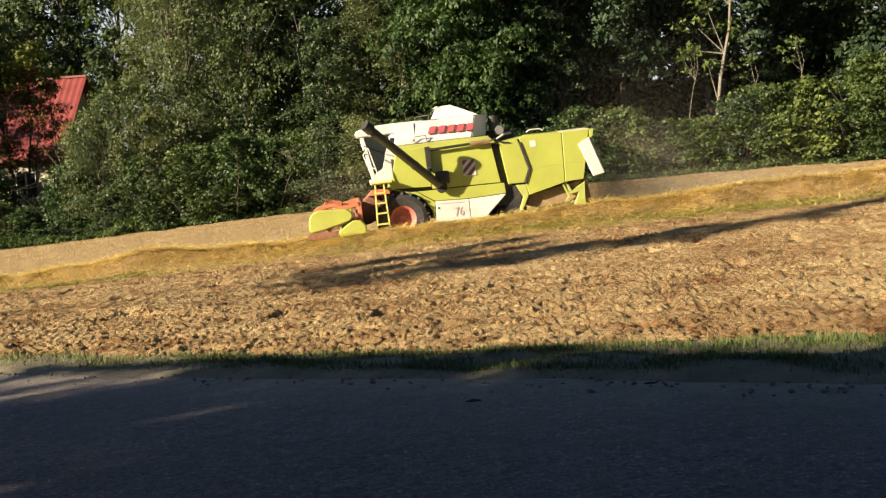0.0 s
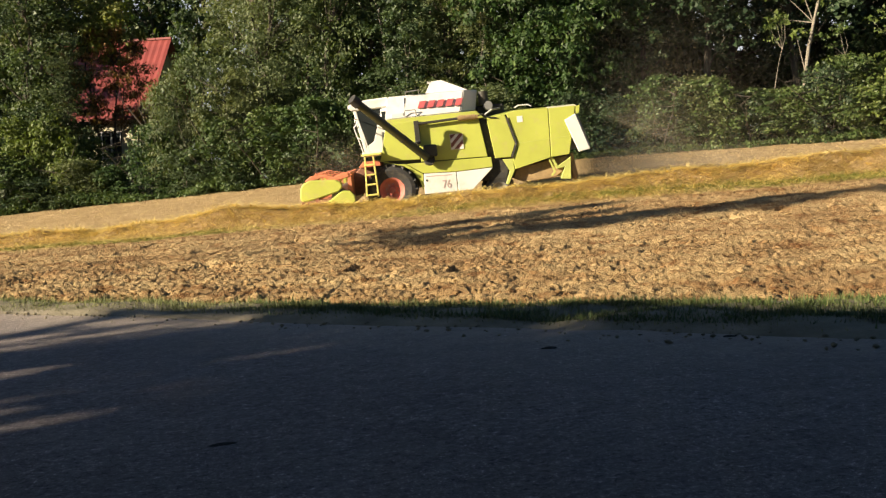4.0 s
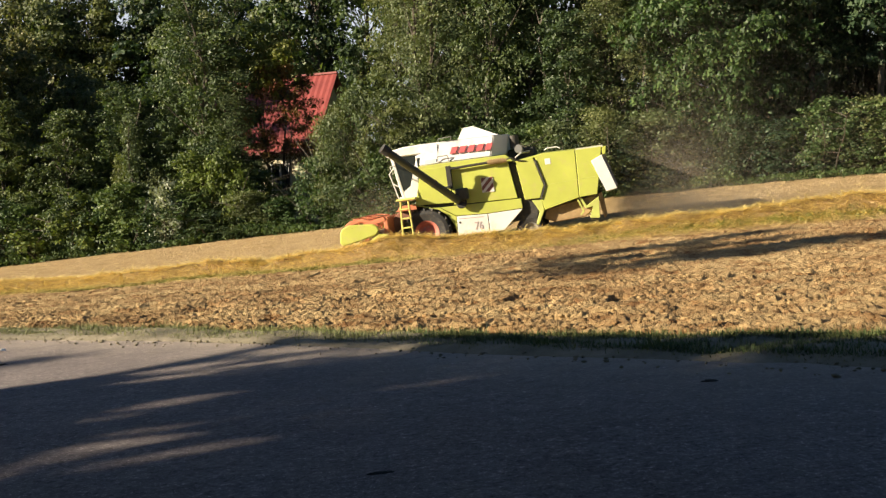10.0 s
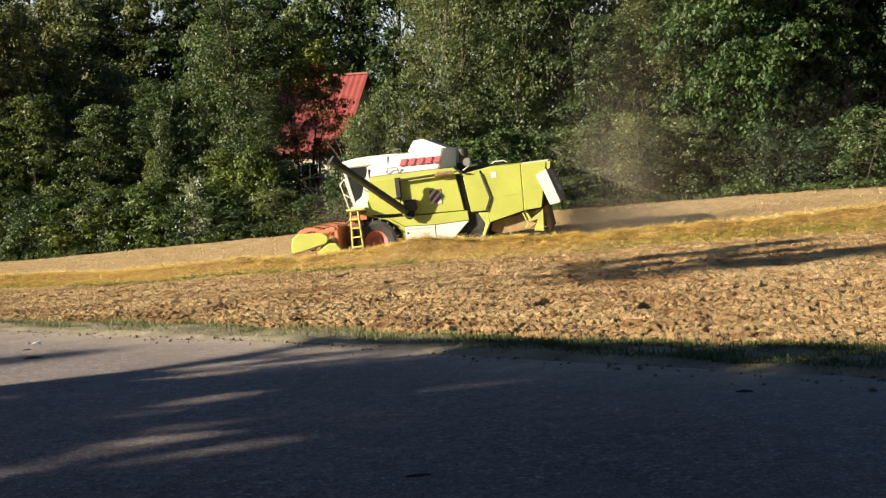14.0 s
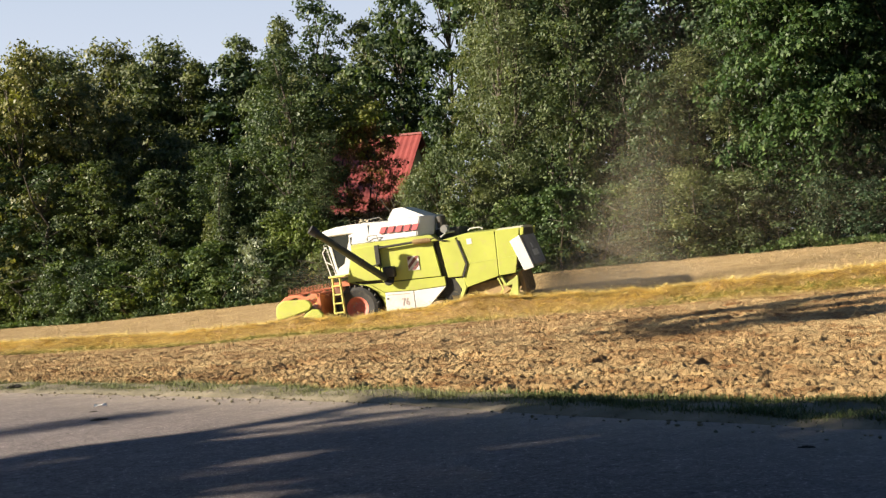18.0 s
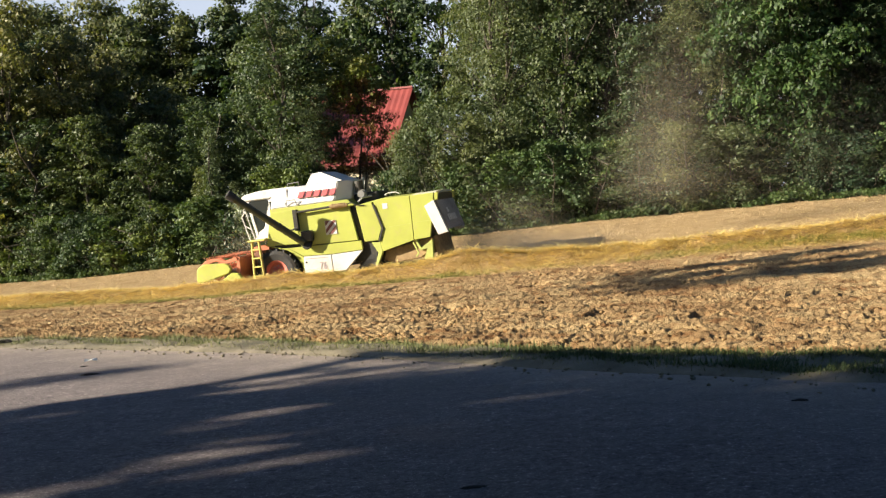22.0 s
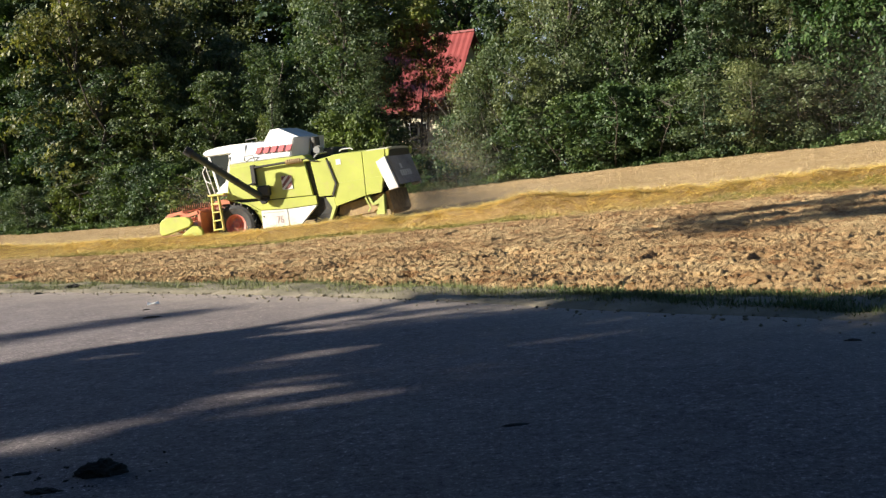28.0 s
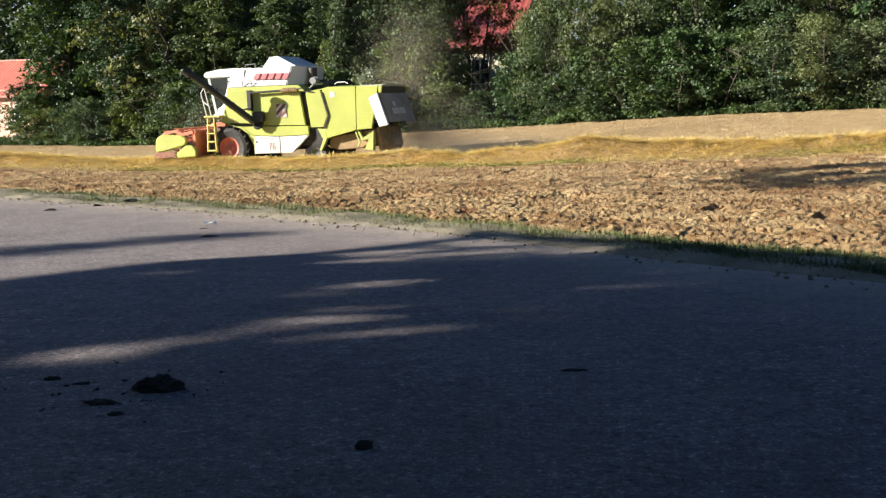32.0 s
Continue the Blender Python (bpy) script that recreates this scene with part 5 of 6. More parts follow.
for i in range(5):
    y = 0.62 - i * 0.25
    part("letter_bar", prism([(-5.872, 1.92), (-5.885, 1.92), (-5.945, 1.72), (-5.932, 1.72)], y - 0.09, y + 0.09, 0), CREAM, grille, "pale lettering bar")
part("emblem", prism([(-5.81, 2.14), (-5.823, 2.14), (-5.873, 1.98), (-5.86, 1.98)], 0.3, 0.5, 0), CREAM, grille, "small pale emblem")
# straw outlet and underside
part("straw_chute", prism([(-3.75, 1.0), (-5.35, 1.25), (-5.30, 0.85), (-4.9, 0.6), (-4.0, 0.55), (-3.65, 0.7)], -1.12, 1.12, 0.03), CHAFFY, combine, "brown dusty sieve housing")
part("straw_curtain", prism([(-5.38, 1.26), (-5.50, 1.30), (-5.60, 0.62), (-5.50, 0.45), (-5.42, 0.85)], -1.05, 1.05, 0.02), CHAFFY, combine, "straw hanging from the outlet")
both("chopper_bracket", [(-4.78, 1.22), (-4.86, 1.24), (-5.0, 0.95), (-5.33, 1.14), (-5.40, 1.2), (-5.35, 0.52), (-5.05, 0.56), (-5.20, 0.90), (-4.95, 0.86)], 1.06, 1.28, LIME_OLD, 0.008)
both("hanging_lever", [(-4.72, 1.18), (-4.77, 1.18), (-4.92, 0.78), (-4.80, 0.66), (-4.77, 0.70), (-4.86, 0.80)], 1.27, 1.31, LIME_OLD, 0.004)
part("rear_axle", block(-3.32, -3.12, -1.1, 1.1, 0.38, 0.58), DARK, combine, "dark rear axle")
part("front_axle", block(-0.18, 0.18, -1.0, 1.0, 0.6, 0.95), ORANGE, combine)
# grain tank
bm = bmesh.new()
low = [(0.0, 1.26), (-2.25, 1.26), (-2.72, 0.78), (-2.72, -0.78), (-2.25, -1.26), (0.0, -1.26)]
high = [(-0.14, 1.12), (-2.42, 1.12), (-2.84, 0.68), (-2.84, -0.68), (-2.42, -1.12), (-0.14, -1.12)]
a = [bm.verts.new((x, y, 2.84)) for x, y in low]
b = [bm.verts.new((x, y, 3.47 + (0.04 if x > -1 else 0))) for x, y in high]
bm.faces.new(a), bm.faces.new(b)
for i in range(6):
    bm.faces.new((a[i], a[(i + 1) % 6], b[(i + 1) % 6], b[i]))
bmesh.ops.recalc_face_normals(bm, faces=bm.faces)
bmesh.ops.bevel(bm, geom=list(bm.edges), offset=0.025, segments=2, affect="EDGES")
tank = part("grain_tank", bm, CREAM, combine, "white grain tank")
part("tank_base", prism([(0.02, 2.68), (-2.95, 2.60), (-2.72, 2.83), (0.02, 2.835)], -1.28, 1.28, 0.015), LIME, combine)
bm = bmesh.new()
base = [(-1.28, 1.0, 3.50), (-2.55, 1.0, 3.48), (-2.55, -1.0, 3.48), (-1.28, -1.0, 3.50)]
top = [(-1.46, 0.82, 3.84), (-1.78, 0.82, 3.86), (-1.78, -0.82, 3.86), (-1.46, -0.82, 3.84)]
lip = [(-1.36, 0.9, 3.86), (-1.36, -0.9, 3.86)]
a, b = [bm.verts.new(p) for p in base], [bm.verts.new(p) for p in top]
c = [bm.verts.new(p) for p in lip]
bm.faces.new(a), bm.faces.new(b)
for i in range(4):
    bm.faces.new((a[i], a[(i + 1) % 4], b[(i + 1) % 4], b[i]))
bm.faces.new((c[0], b[0], b[3], c[1]))
bmesh.ops.recalc_face_normals(bm, faces=bm.faces)
part("tank_extension", bm, CREAM, tank, "raised white tank lid")
for i in range(5):
    x = -1.0 - i * 0.275
    bmx = prism([(x, 3.085 - i * 0.008), (x - 0.19, 3.085 - i * 0.008), (x - 0.28, 3.285 - i * 0.008), (x - 0.09, 3.285 - i * 0.008)], 1.185, 1.235, 0)
    for v in bmx.verts:
        v.co.y += (3.2 - v.co.z) * 0.22 + 0.006
    part("letter_bar", bmx, RED, tank, "red lettering bar")
for pts in ([(-0.95, 1.27, 2.88), (-0.93, 1.33, 3.05), (-0.62, 1.33, 3.05), (-0.6, 1.27, 2.88)], [(-1.08, 1.16, 3.5), (-1.1, 1.22, 3.62), (-0.7, 1.22, 3.6), (-0.68, 1.16, 3.5)], [(-0.62, 1.21, 2.9), (-0.62, 1.16, 3.45)]):
    part("tank_rail", tube(pts, 0.014, 6), GREY, tank, "thin grab rail")
both("tank_hatch_frame", [(-0.20, 2.90), (-0.56, 2.90), (-0.56, 3.0), (-0.20, 3.0)], 1.235, 1.255, CREAM, 0.005)
# engine parts behind the tank
bm = disc(bmesh.new(), (0, 0), 0.15, -0.2, 0.2, 20)
bmesh.ops.rotate(bm, verts=bm.verts, cent=(0, 0, 0), matrix=Matrix.Rotation(radians(90), 3, "X"))
bmesh.ops.translate(bm, verts=bm.verts, vec=(-3.0, 0.66, 3.20))
part("exhaust_drum", bm, DARK, combine, "dark upright drum")
bm = disc(bmesh.new(), (-3.12, 2.95), 0.12, 0.62, 0.98, 20)
disc(bm, (-3.12, 2.95), 0.145, 0.74, 0.80, 20)
part("air_cleaner", bm, GREY, combine, "dusty ribbed air cleaner")
part("engine_cover", block(-3.6, -2.75, -0.8, 0.6, 2.6, 2.98, 0.05), DARK, combine, "dark engine cover")
part("engine_pipe", tube([(-3.0, 1.0, 2.70), (-3.2, 1.1, 2.82), (-3.45, 0.9, 2.84)], 0.03, 8), GREY, combine)
part("roof_rail", tube([(-3.9, 0.9, 2.80), (-4.0, 0.9, 2.86), (-4.3, 0.9, 2.86), (-4.4, 0.9, 2.80)], 0.018, 6), CREAM, combine)
# cab
cab = part("cab_floor", block(0.05, 0.80, -0.95, 0.98, 1.80, 1.95, 0.02), CREAM, combine, "white cab base")
part("cab_roof", prism([(1.06, 3.26), (1.10, 3.33), (1.0, 3.42), (0.5, 3.50), (-0.16, 3.52), (-0.16, 3.22), (0.2, 3.20), (0.95, 3.20)], -1.02, 1.02, 0.04), CREAM, combine, "white rounded cab roof")
for y0, y1 in ((0.90, 0.98), (-0.98, -0.90)):
    part("cab_front_post", prism([(0.94, 3.22), (0.84, 3.22), (0.62, 1.95), (0.72, 1.95)], y0, y1), CREAM, combine)
    part("cab_side_sill", prism([(0.66, 1.93), (0.62, 2.12), (0.40, 2.25), (0.22, 2.80), (0.05, 3.22), (-0.12, 3.22), (-0.05, 1.93)], y0, y1), CREAM, combine)
    part("cab_side_window", prism([(0.86, 3.21), (0.64, 2.10), (0.42, 2.25), (0.24, 2.82), (0.07, 3.21)], y0 + 0.02, y1 - 0.02, 0), GLASS, combine, "dark tinted side window")
part("windscreen", prism([(0.925, 3.2), (0.905, 3.2), (0.68, 1.96), (0.70, 1.96)], -0.90, 0.90, 0), GLASS, combine, "dark tinted windscreen")
part("cab_back_wall", block(-0.12, -0.05, -0.95, 0.95, 1.9, 3.2), CREAM, combine)
part("side_lamp_frame", prism([(0.12, 2.72), (-0.10, 2.72), (-0.10, 3.18), (0.12, 3.18)], 0.99, 1.02), CREAM, combine)
part("side_lamp_pane", prism([(0.09, 2.78), (-0.05, 2.78), (-0.05, 3.10), (0.09, 3.10)], 1.022, 1.03, 0), GLASS, combine)
part("mirror", block(0.86, 0.90, 1.35, 1.55, 2.42, 2.85, 0.01), BLACK, combine, "black wing mirror")
part("mirror_arm", tube([(0.85, 0.95, 2.95), (0.88, 1.42, 2.95), (0.88, 1.45, 2.6)], 0.015, 6), CREAM, combine)
part("platform", block(0.20, 0.80, 0.95, 1.66, 1.84, 1.90, 0.008), LADDER, combine, "yellow step platform")
for pts in ([(0.70, 1.62, 1.88), (0.92, 1.55, 2.70), (0.80, 1.2, 2.72)], [(0.52, 1.62, 1.88), (0.76, 1.58, 2.88), (0.92, 1.55, 2.70)], [(0.60, 1.62, 2.25), (0.84, 1.58, 2.40)]):
    part("handrail", tube(pts, 0.018, 8), CREAM, combine, "white tubular handrail")
# ladder
ladder = part("ladder", prism([(0.71, 1.88), (0.665, 1.88), (0.735, 0.64), (0.78, 0.64)], 1.50, 1.62, 0.006), LADDER, combine, "yellow access ladder")
part("ladder_side", prism([(0.47, 1.88), (0.425, 1.88), (0.39, 0.62), (0.435, 0.62)], 1.50, 1.62, 0.006), LADDER, ladder)
for z in (0.68, 0.99, 1.28, 1.57, 1.85):
    part("rung", block(0.42, 0.74, 1.46, 1.64, z - 0.02, z + 0.025, 0.006), LADDER, ladder)
# unloading auger and its bracing
elbow, tip = Vector((-1.14, 1.58, 1.60)), Vector((0.66, 2.70, 3.36))
auger = part("auger_tube", tube([elbow, tip], 0.118, 20), OLIVE, combine, "dark unloading auger folded along the side")
way = (tip - elbow).normalized()
part("auger_spout", tube([tip - way * 0.04, tip + way * 0.22], 0.15, 18), BLACK, auger, "black rubber spout")
part("auger_band", tube([elbow + way * 0.95, elbow + way * 1.02], 0.128, 18), DARK, auger)
part("auger_elbow", tube([elbow - way * 0.1, elbow + Vector((-0.05, -0.12, -0.1)), Vector((-1.2, 1.3, 1.66))], 0.16, 14), BLACK, combine, "dark elbow of the auger")
part("auger_knuckle", block(-1.45, -1.05, 1.36, 1.62, 1.62, 1.98, 0.04), DARK, combine, "dark pivot box")
part("auger_post", block(-0.99, -0.84, 1.36, 1.52, 2.02, 2.72, 0.01), DARK, combine, "dark upright post")
part("auger_cradle", tube([(-0.92, 1.5, 2.1), (-0.75, 1.75, 2.05), (-0.62, 1.9, 2.0)], 0.03, 8), GREY, combine)
part("brace_tube", tube([(-0.9, 1.48, 2.62), (-2.25, 1.48, 2.66)], 0.04, 10), DARK, combine, "long dark brace")
bm = bmesh.new()
for i in range(7):
    limb(bm, (-2.2 - i * 0.07, 1.46, 2.66), (-2.2 - i * 0.07 - 0.045, 1.46, 2.66), 0.085, 0.085, 14)
limb(bm, (-2.15, 1.46, 2.66), (-2.75, 1.46, 2.65), 0.065, 0.065, 14)
part("hydraulic_ram", bm, CHAFFY, combine, "dusty ribbed hydraulic ram")
part("hose", tube([(-2.7, 1.42, 2.66), (-2.9, 1.44, 2.72), (-3.05, 1.42, 2.6), (-3.3, 1.4, 2.56)], 0.022, 6), DARK, combine)
# warning plate and number
plate = part("warning_plate", prism([(-1.87, 1.76), (-2.25, 1.75), (-2.25, 2.21), (-1.87, 2.22)], 1.37, 1.38, 0), CREAM, combine, "red and white striped warning plate")
for pts in ([(-1.88, 2.21), (-1.88, 2.05), (-2.05, 2.21)], [(-1.88, 1.93), (-2.15, 2.21), (-2.24, 2.21), (-2.24, 2.16), (-1.88, 1.80)], [(-1.96, 1.77), (-2.10, 1.77), (-2.24, 1.91), (-2.24, 2.04)]):
    part("stripe", prism(pts, 1.382, 1.386, 0), RUST_RED, plate)
font_curve = bpy.data.curves.new("number", "FONT")
font_curve.body, font_curve.size, font_curve.extrude = "76", 0.34, 0.003
text = new("number", font_curve)
text_mesh = bpy.data.meshes.new_from_object(text)
bpy.data.objects.remove(text)
num = put(text_mesh, NUMBER, combine, "number", "brown painted number 76")
num.matrix_basis = Matrix.Translation((-1.50, 1.398, 0.645)) @ Matrix.Rotation(radians(180), 4, "Z") @ Matrix.Rotation(radians(90), 4, "X") @ Matrix.Diagonal((0.8, 1.05, 1, 1))
part("writing_bar", prism([(-1.05, 1.035), (-1.82, 1.01), (-1.82, 1.035), (-1.05, 1.06)], 1.391, 1.395, 0), NUMBER, combine, "thin line of brown writing")
part("badge", disc(bmesh.new(), (-1.06, 0.93), 0.035, 1.391, 1.396, 12), DARK, combine)


# wheels
def wheel(name, radius, width, lugs, centre, paint=None):
    """A tyre with chevron lugs on a dished rim, centred on its axle; y outwards."""
    w = empty(name)
    w.parent, w.matrix_basis = combine, Matrix.Translation(centre)
    bm = bmesh.new()
    prof = [(0.49, -0.40), (0.78, -0.5), (0.92, -0.44), (0.955, -0.25), (0.96, 0.0), (0.955, 0.25), (0.92, 0.44), (0.78, 0.5), (0.49, 0.40)]
    rings = []
    for i in range(36):
        a = i / 36 * 2 * math.pi
        rings.append([bm.verts.new((math.cos(a) * p * radius, q * width, math.sin(a) * p * radius)) for p, q in prof])
    for i in range(36):
        for j in range(len(prof)):
            k = (j + 1) % len(prof)
            bm.faces.new((rings[i][j], rings[i][k], rings[(i + 1) % 36][k], rings[(i + 1) % 36][j]))
    bmesh.ops.recalc_face_normals(bm, faces=bm.faces)
    part("tyre", bm, BLACK, w, "black lugged tyre")
    for i in range(lugs):
        for s in (-1, 1):
            a = (i + (0.5 if s > 0 else 0)) / lugs * 2 * math.pi
            m = Matrix.Rotation(-a, 4, "Y") @ Matrix.Translation((radius * 0.955, s * width * 0.24, 0)) @ Matrix.Rotation(radians(38) * s, 4, "X") @ Matrix.Diagonal((radius * 0.1, width * 0.56, radius * 0.075, 1))
            bm = bmesh.new()
            bmesh.ops.create_cube(bm, size=1.0, matrix=m)
            part("tyre_lug", bm, BLACK, w)
    bm = bmesh.new()
    for s in (1, -1):
        dish = [(0.0, 0.20), (0.13, 0.20), (0.16, 0.12), (0.27, 0.09), (0.38, 0.16), (0.44, 0.34), (0.50, 0.41)]
        rr = [[bm.verts.new((math.cos(i / 28 * 2 * math.pi) * p * radius, s * q * width, math.sin(i / 28 * 2 * math.pi) * p * radius)) for p, q in dish[1:]] for i in range(28)]
        hub = bm.verts.new((0, s * dish[0][1] * width, 0))
        for i in range(28):
            n = (i + 1) % 28
            bm.faces.new((hub, rr[i][0], rr[n][0]))
            for j in range(len(dish) - 2):
                bm.faces.new((rr[i][j], rr[i][j + 1], rr[n][j + 1], rr[n][j]))
    bmesh.ops.recalc_face_normals(bm, faces=bm.faces)
    rim = part("rim", bm, paint or RIM, w, "dusty grey wheel rim" if paint else "orange-red wheel rim")
    for i in range(8):
        a = i / 8 * 2 * math.pi
        bm = bmesh.new()
        disc(bm, (math.cos(a) * radius * 0.235, math.sin(a) * radius * 0.235), radius * 0.028, width * 0.05, width * 0.14, 6)
        part("wheel_nut", bm, GREY, rim)
    return w


front_wheels = [wheel("front_wheel", 0.76, 0.50, 18, (0, s * 1.24, 0.75)) for s in (1, -1)]
rear_wheels = [wheel("rear_wheel", 0.46, 0.32, 16, (-3.22, s * 1.08, 0.42), GREY) for s in (1, -1)]
# header
part("feeder_house", prism([(0.25, 1.00), (0.25, 1.62), (0.80, 1.60), (1.35, 1.15), (1.35, 0.62), (0.9, 0.70)], -0.65, 0.65, 0.02), FEEDER, combine, "dusty brown-orange feeder house")
part("feeder_grille", prism([(0.28, 1.66), (0.80, 1.66), (0.95, 1.50), (0.28, 1.50)], 0.62, 1.10, 0.01), ORANGE, combine)
part("header_back", prism([(1.15, 0.50), (1.15, 1.32), (1.24, 1.34), (1.34, 0.62), (1.75, 0.46), (1.75, 0.42), (1.3, 0.42)], -2.0, 1.72, 0.01), ORANGE, combine, "orange cutting table")
for x, z in ((1.2, 1.36),):
    part("header_beam", tube([(x, -2.0, z), (x, 1.7, z)], 0.06, 10), ORANGE, combine)
part("intake_auger", tube([(1.55, -1.9, 0.78), (1.55, 1.68, 0.78)], 0.24, 18), GREY, combine, "grey intake auger")
for s in (1, -1):
    y0, y1 = (1.72, 1.90) if s > 0 else (-2.15, -1.98)
    part("divider_shield", prism([(2.66, 1.10), (2.58, 1.22), (2.38, 1.31), (1.60, 1.25), (1.46, 1.16), (1.42, 1.04), (1.52, 0.90), (2.30, 0.72), (2.62, 0.68), (2.70, 0.78)], y0, y1, 0.035), LIME, combine, "lime green divider shield")
    part("drive_cover", prism([(1.90, 0.62), (1.45, 0.92), (1.20, 0.88), (1.08, 0.72), (1.10, 0.50), (1.80, 0.45)], y0 - 0.02, y1 - 0.03, 0.03), LIME, combine, "lime green drive cover")
    part("crop_divider", prism([(2.66, 0.70), (2.80, 0.55), (2.6, 0.46), (1.9, 0.50), (1.9, 0.66)], y0 + 0.04, y1 - 0.04, 0.01), FEEDER, combine, "worn brown crop divider")
part("cutter_bar", block(1.75, 2.05, -2.0, 1.72, 0.38, 0.43, 0.005), DARK, combine)
reel = empty("reel")
reel.parent, reel.matrix_basis = combine, Matrix.Translation((2.05, 0, 1.10))
part("reel_shaft", tube([(0, -1.95, 0), (0, 1.68, 0)], 0.06, 10), ORANGE, reel)
for y in (-1.9, -0.7, 0.5, 1.62):
    bm = bmesh.new()
    for i in range(5):
        a = i / 5 * 2 * math.pi
        limb(bm, (0, y, 0), (math.cos(a) * 0.40, y, math.sin(a) * 0.40), 0.025, 0.02, 6)
        b = (i + 1) / 5 * 2 * math.pi
        limb(bm, (math.cos(a) * 0.40, y, math.sin(a) * 0.40), (math.cos(b) * 0.40, y, math.sin(b) * 0.40), 0.02, 0.02, 6)
    part("reel_spider", bm, ORANGE, reel)
for i in range(5):
    a = i / 5 * 2 * math.pi
    bm = bmesh.new()
    c, s = math.cos(a) * 0.40, math.sin(a) * 0.40
    limb(bm, (c, -1.9, s), (c, 1.62, s), 0.022, 0.022, 6)
    for k in range(24):
        y = -1.85 + k * 0.15
        limb(bm, (c, y, s), (c - 0.04, y, s - 0.2), 0.008, 0.005, 4)
    part("reel_bar", bm, ORANGE, reel, "orange reel bar with tines")
for y in (-2.03, 1.71):
    part("reel_arm", prism([(1.2, 1.30), (1.25, 1.42), (2.10, 1.24), (2.05, 1.14)], y - 0.03, y + 0.03, 0.01), ORANGE, combine)
part("reel_guard", prism([(2.55, 1.28), (2.35, 1.42), (1.9, 1.44), (1.65, 1.34), (1.7, 1.26), (2.0, 1.34), (2.4, 1.25)], 1.60, 1.70, 0.02), ORANGE, combine, "orange reel end cover")

# ---------------------------------------------------------------- small things on the road
MAT_DUNG = plain("dark earth lump", (0.022, 0.018, 0.013), 0.95, 0.0, 0.4, scale=12, bumpy=0.8)


def lump(x, y, long, wide, tall, seed, turn, label):
    """A crumbly lump of earth lying on the asphalt."""
    bm = bmesh.new()
    bmesh.ops.create_icosphere(bm, subdivisions=4, radius=1.0)
    for v in bm.verts:
        n = noise.noise(v.co * 2.1 + Vector((seed, 0, 0))) * 0.38 + noise.noise(v.co * 5 + Vector((seed, 3, 0))) * 0.26 + noise.noise(v.co * 13 + Vector((seed, 7, 0))) * 0.14
        v.co *= 1 + n
        v.co = Vector((v.co.x * long / 2, v.co.y * wide / 2, max(v.co.z, -0.25) * tall / 1.25 + tall * 0.2))
    me = bpy.data.meshes.new("earth_lump")
    bm.to_mesh(me)
    bm.free()
    ob = put(me, MAT_DUNG, name="earth_lump")
    u, v = to_uv(x, y)
    ob.matrix_world = pose(x, y, TILT * x - 0.006 + max(0.0, float(verge_height(u, v))) * (v > road_edge(u) - 0.3), 0, 0, turn)
    return tagged(ob, label=label, category="earth lump", group="lumps on the road")


lump(-2.18, 6.36, 0.27, 0.15, 0.085, 1.0, 12, "large dark lump of earth on the asphalt")
lump(-0.81, 5.22, 0.085, 0.07, 0.04, 2.0, 0, "small dark lump of earth on the asphalt")
lump(-2.24, 5.80, 0.09, 0.06, 0.025, 3.0, 30, "small dark lump of earth on the asphalt")
lump(-2.41, 6.04, 0.20, 0.09, 0.03, 4.0, -8, "flat dark crumb of earth on the asphalt")
lump(-2.94, 6.62, 0.11, 0.05, 0.025, 5.0, 10, "flat dark crumb of earth on the asphalt")
lump(-2.71, 6.50, 0.12, 0.05, 0.018, 6.0, 5, "flat dark crumb of earth on the asphalt")
lump(-4.32, 14.78, 0.22, 0.12, 0.03, 7.0, 15, "flat dark crumb of earth on the asphalt")
lump(-7.57, 20.9, 0.28, 0.15, 0.07, 8.0, 15, "dark lump of earth near the verge")
lump(0.25, 6.86, 0.16, 0.05, 0.012, 9.0, 5, "flat dark crumb of earth on the asphalt")
lump(4.45, 8.60, 0.12, 0.06, 0.02, 10.0, -20, "flat dark crumb of earth on the asphalt")
lump(3.0, 8.95, 0.12, 0.06, 0.02, 11.0, -20, "flat dark crumb of earth on the asphalt")
lump(-8.6, 19.6, 0.20, 0.10, 0.04, 12.0, 10, "dark crumb of earth near the verge")
lump(-8.1, 20.5, 0.14, 0.09, 0.04, 13.0, 30, "dark crumb of earth near the verge")
lump(-4.72, 15.9, 0.12, 0.07, 0.02, 14.0, 30, "flat dark crumb of earth on the asphalt")
lumps("earth_crumbs", 70, lambda r, n: to_uv(-2.45, 6.25)[0] + 0.34 * r.normal(size=n), lambda r, n, u: to_uv(-2.45, 6.25)[1] + 0.30 * r.normal(size=n), MAT_DUNG, (0.004, 0.018), 0.5, 73, lift=0.004, label="crumbs scattered round the lumps of earth", category="crumb")
bm = bmesh.new()
a = [bm.verts.new(p) for p in ((-0.09, -0.03, 0.0), (0.0, -0.05, 0.025), (0.1, -0.02, 0.004), (0.08, 0.04, 0.03), (-0.01, 0.05, 0.006), (-0.08, 0.035, 0.03))]
bm.faces.new((a[0], a[1], a[4], a[5])), bm.faces.new((a[1], a[2], a[3], a[4]))
me = bpy.data.meshes.new("paper_scrap")
bm.to_mesh(me)
bm.free()
scrap = put(me, plain("white paper", (0.7, 0.7, 0.68), 0.8), name="paper_scrap")
sol = scrap.modifiers.new("thickness", "SOLIDIFY")
sol.thickness = 0.002
scrap.matrix_world = pose(-4.8, 16.5, TILT * -4.8 + 0.02, 8, 0, 20)
tagged(scrap, label="crumpled white scrap of paper on the asphalt", category="litter")

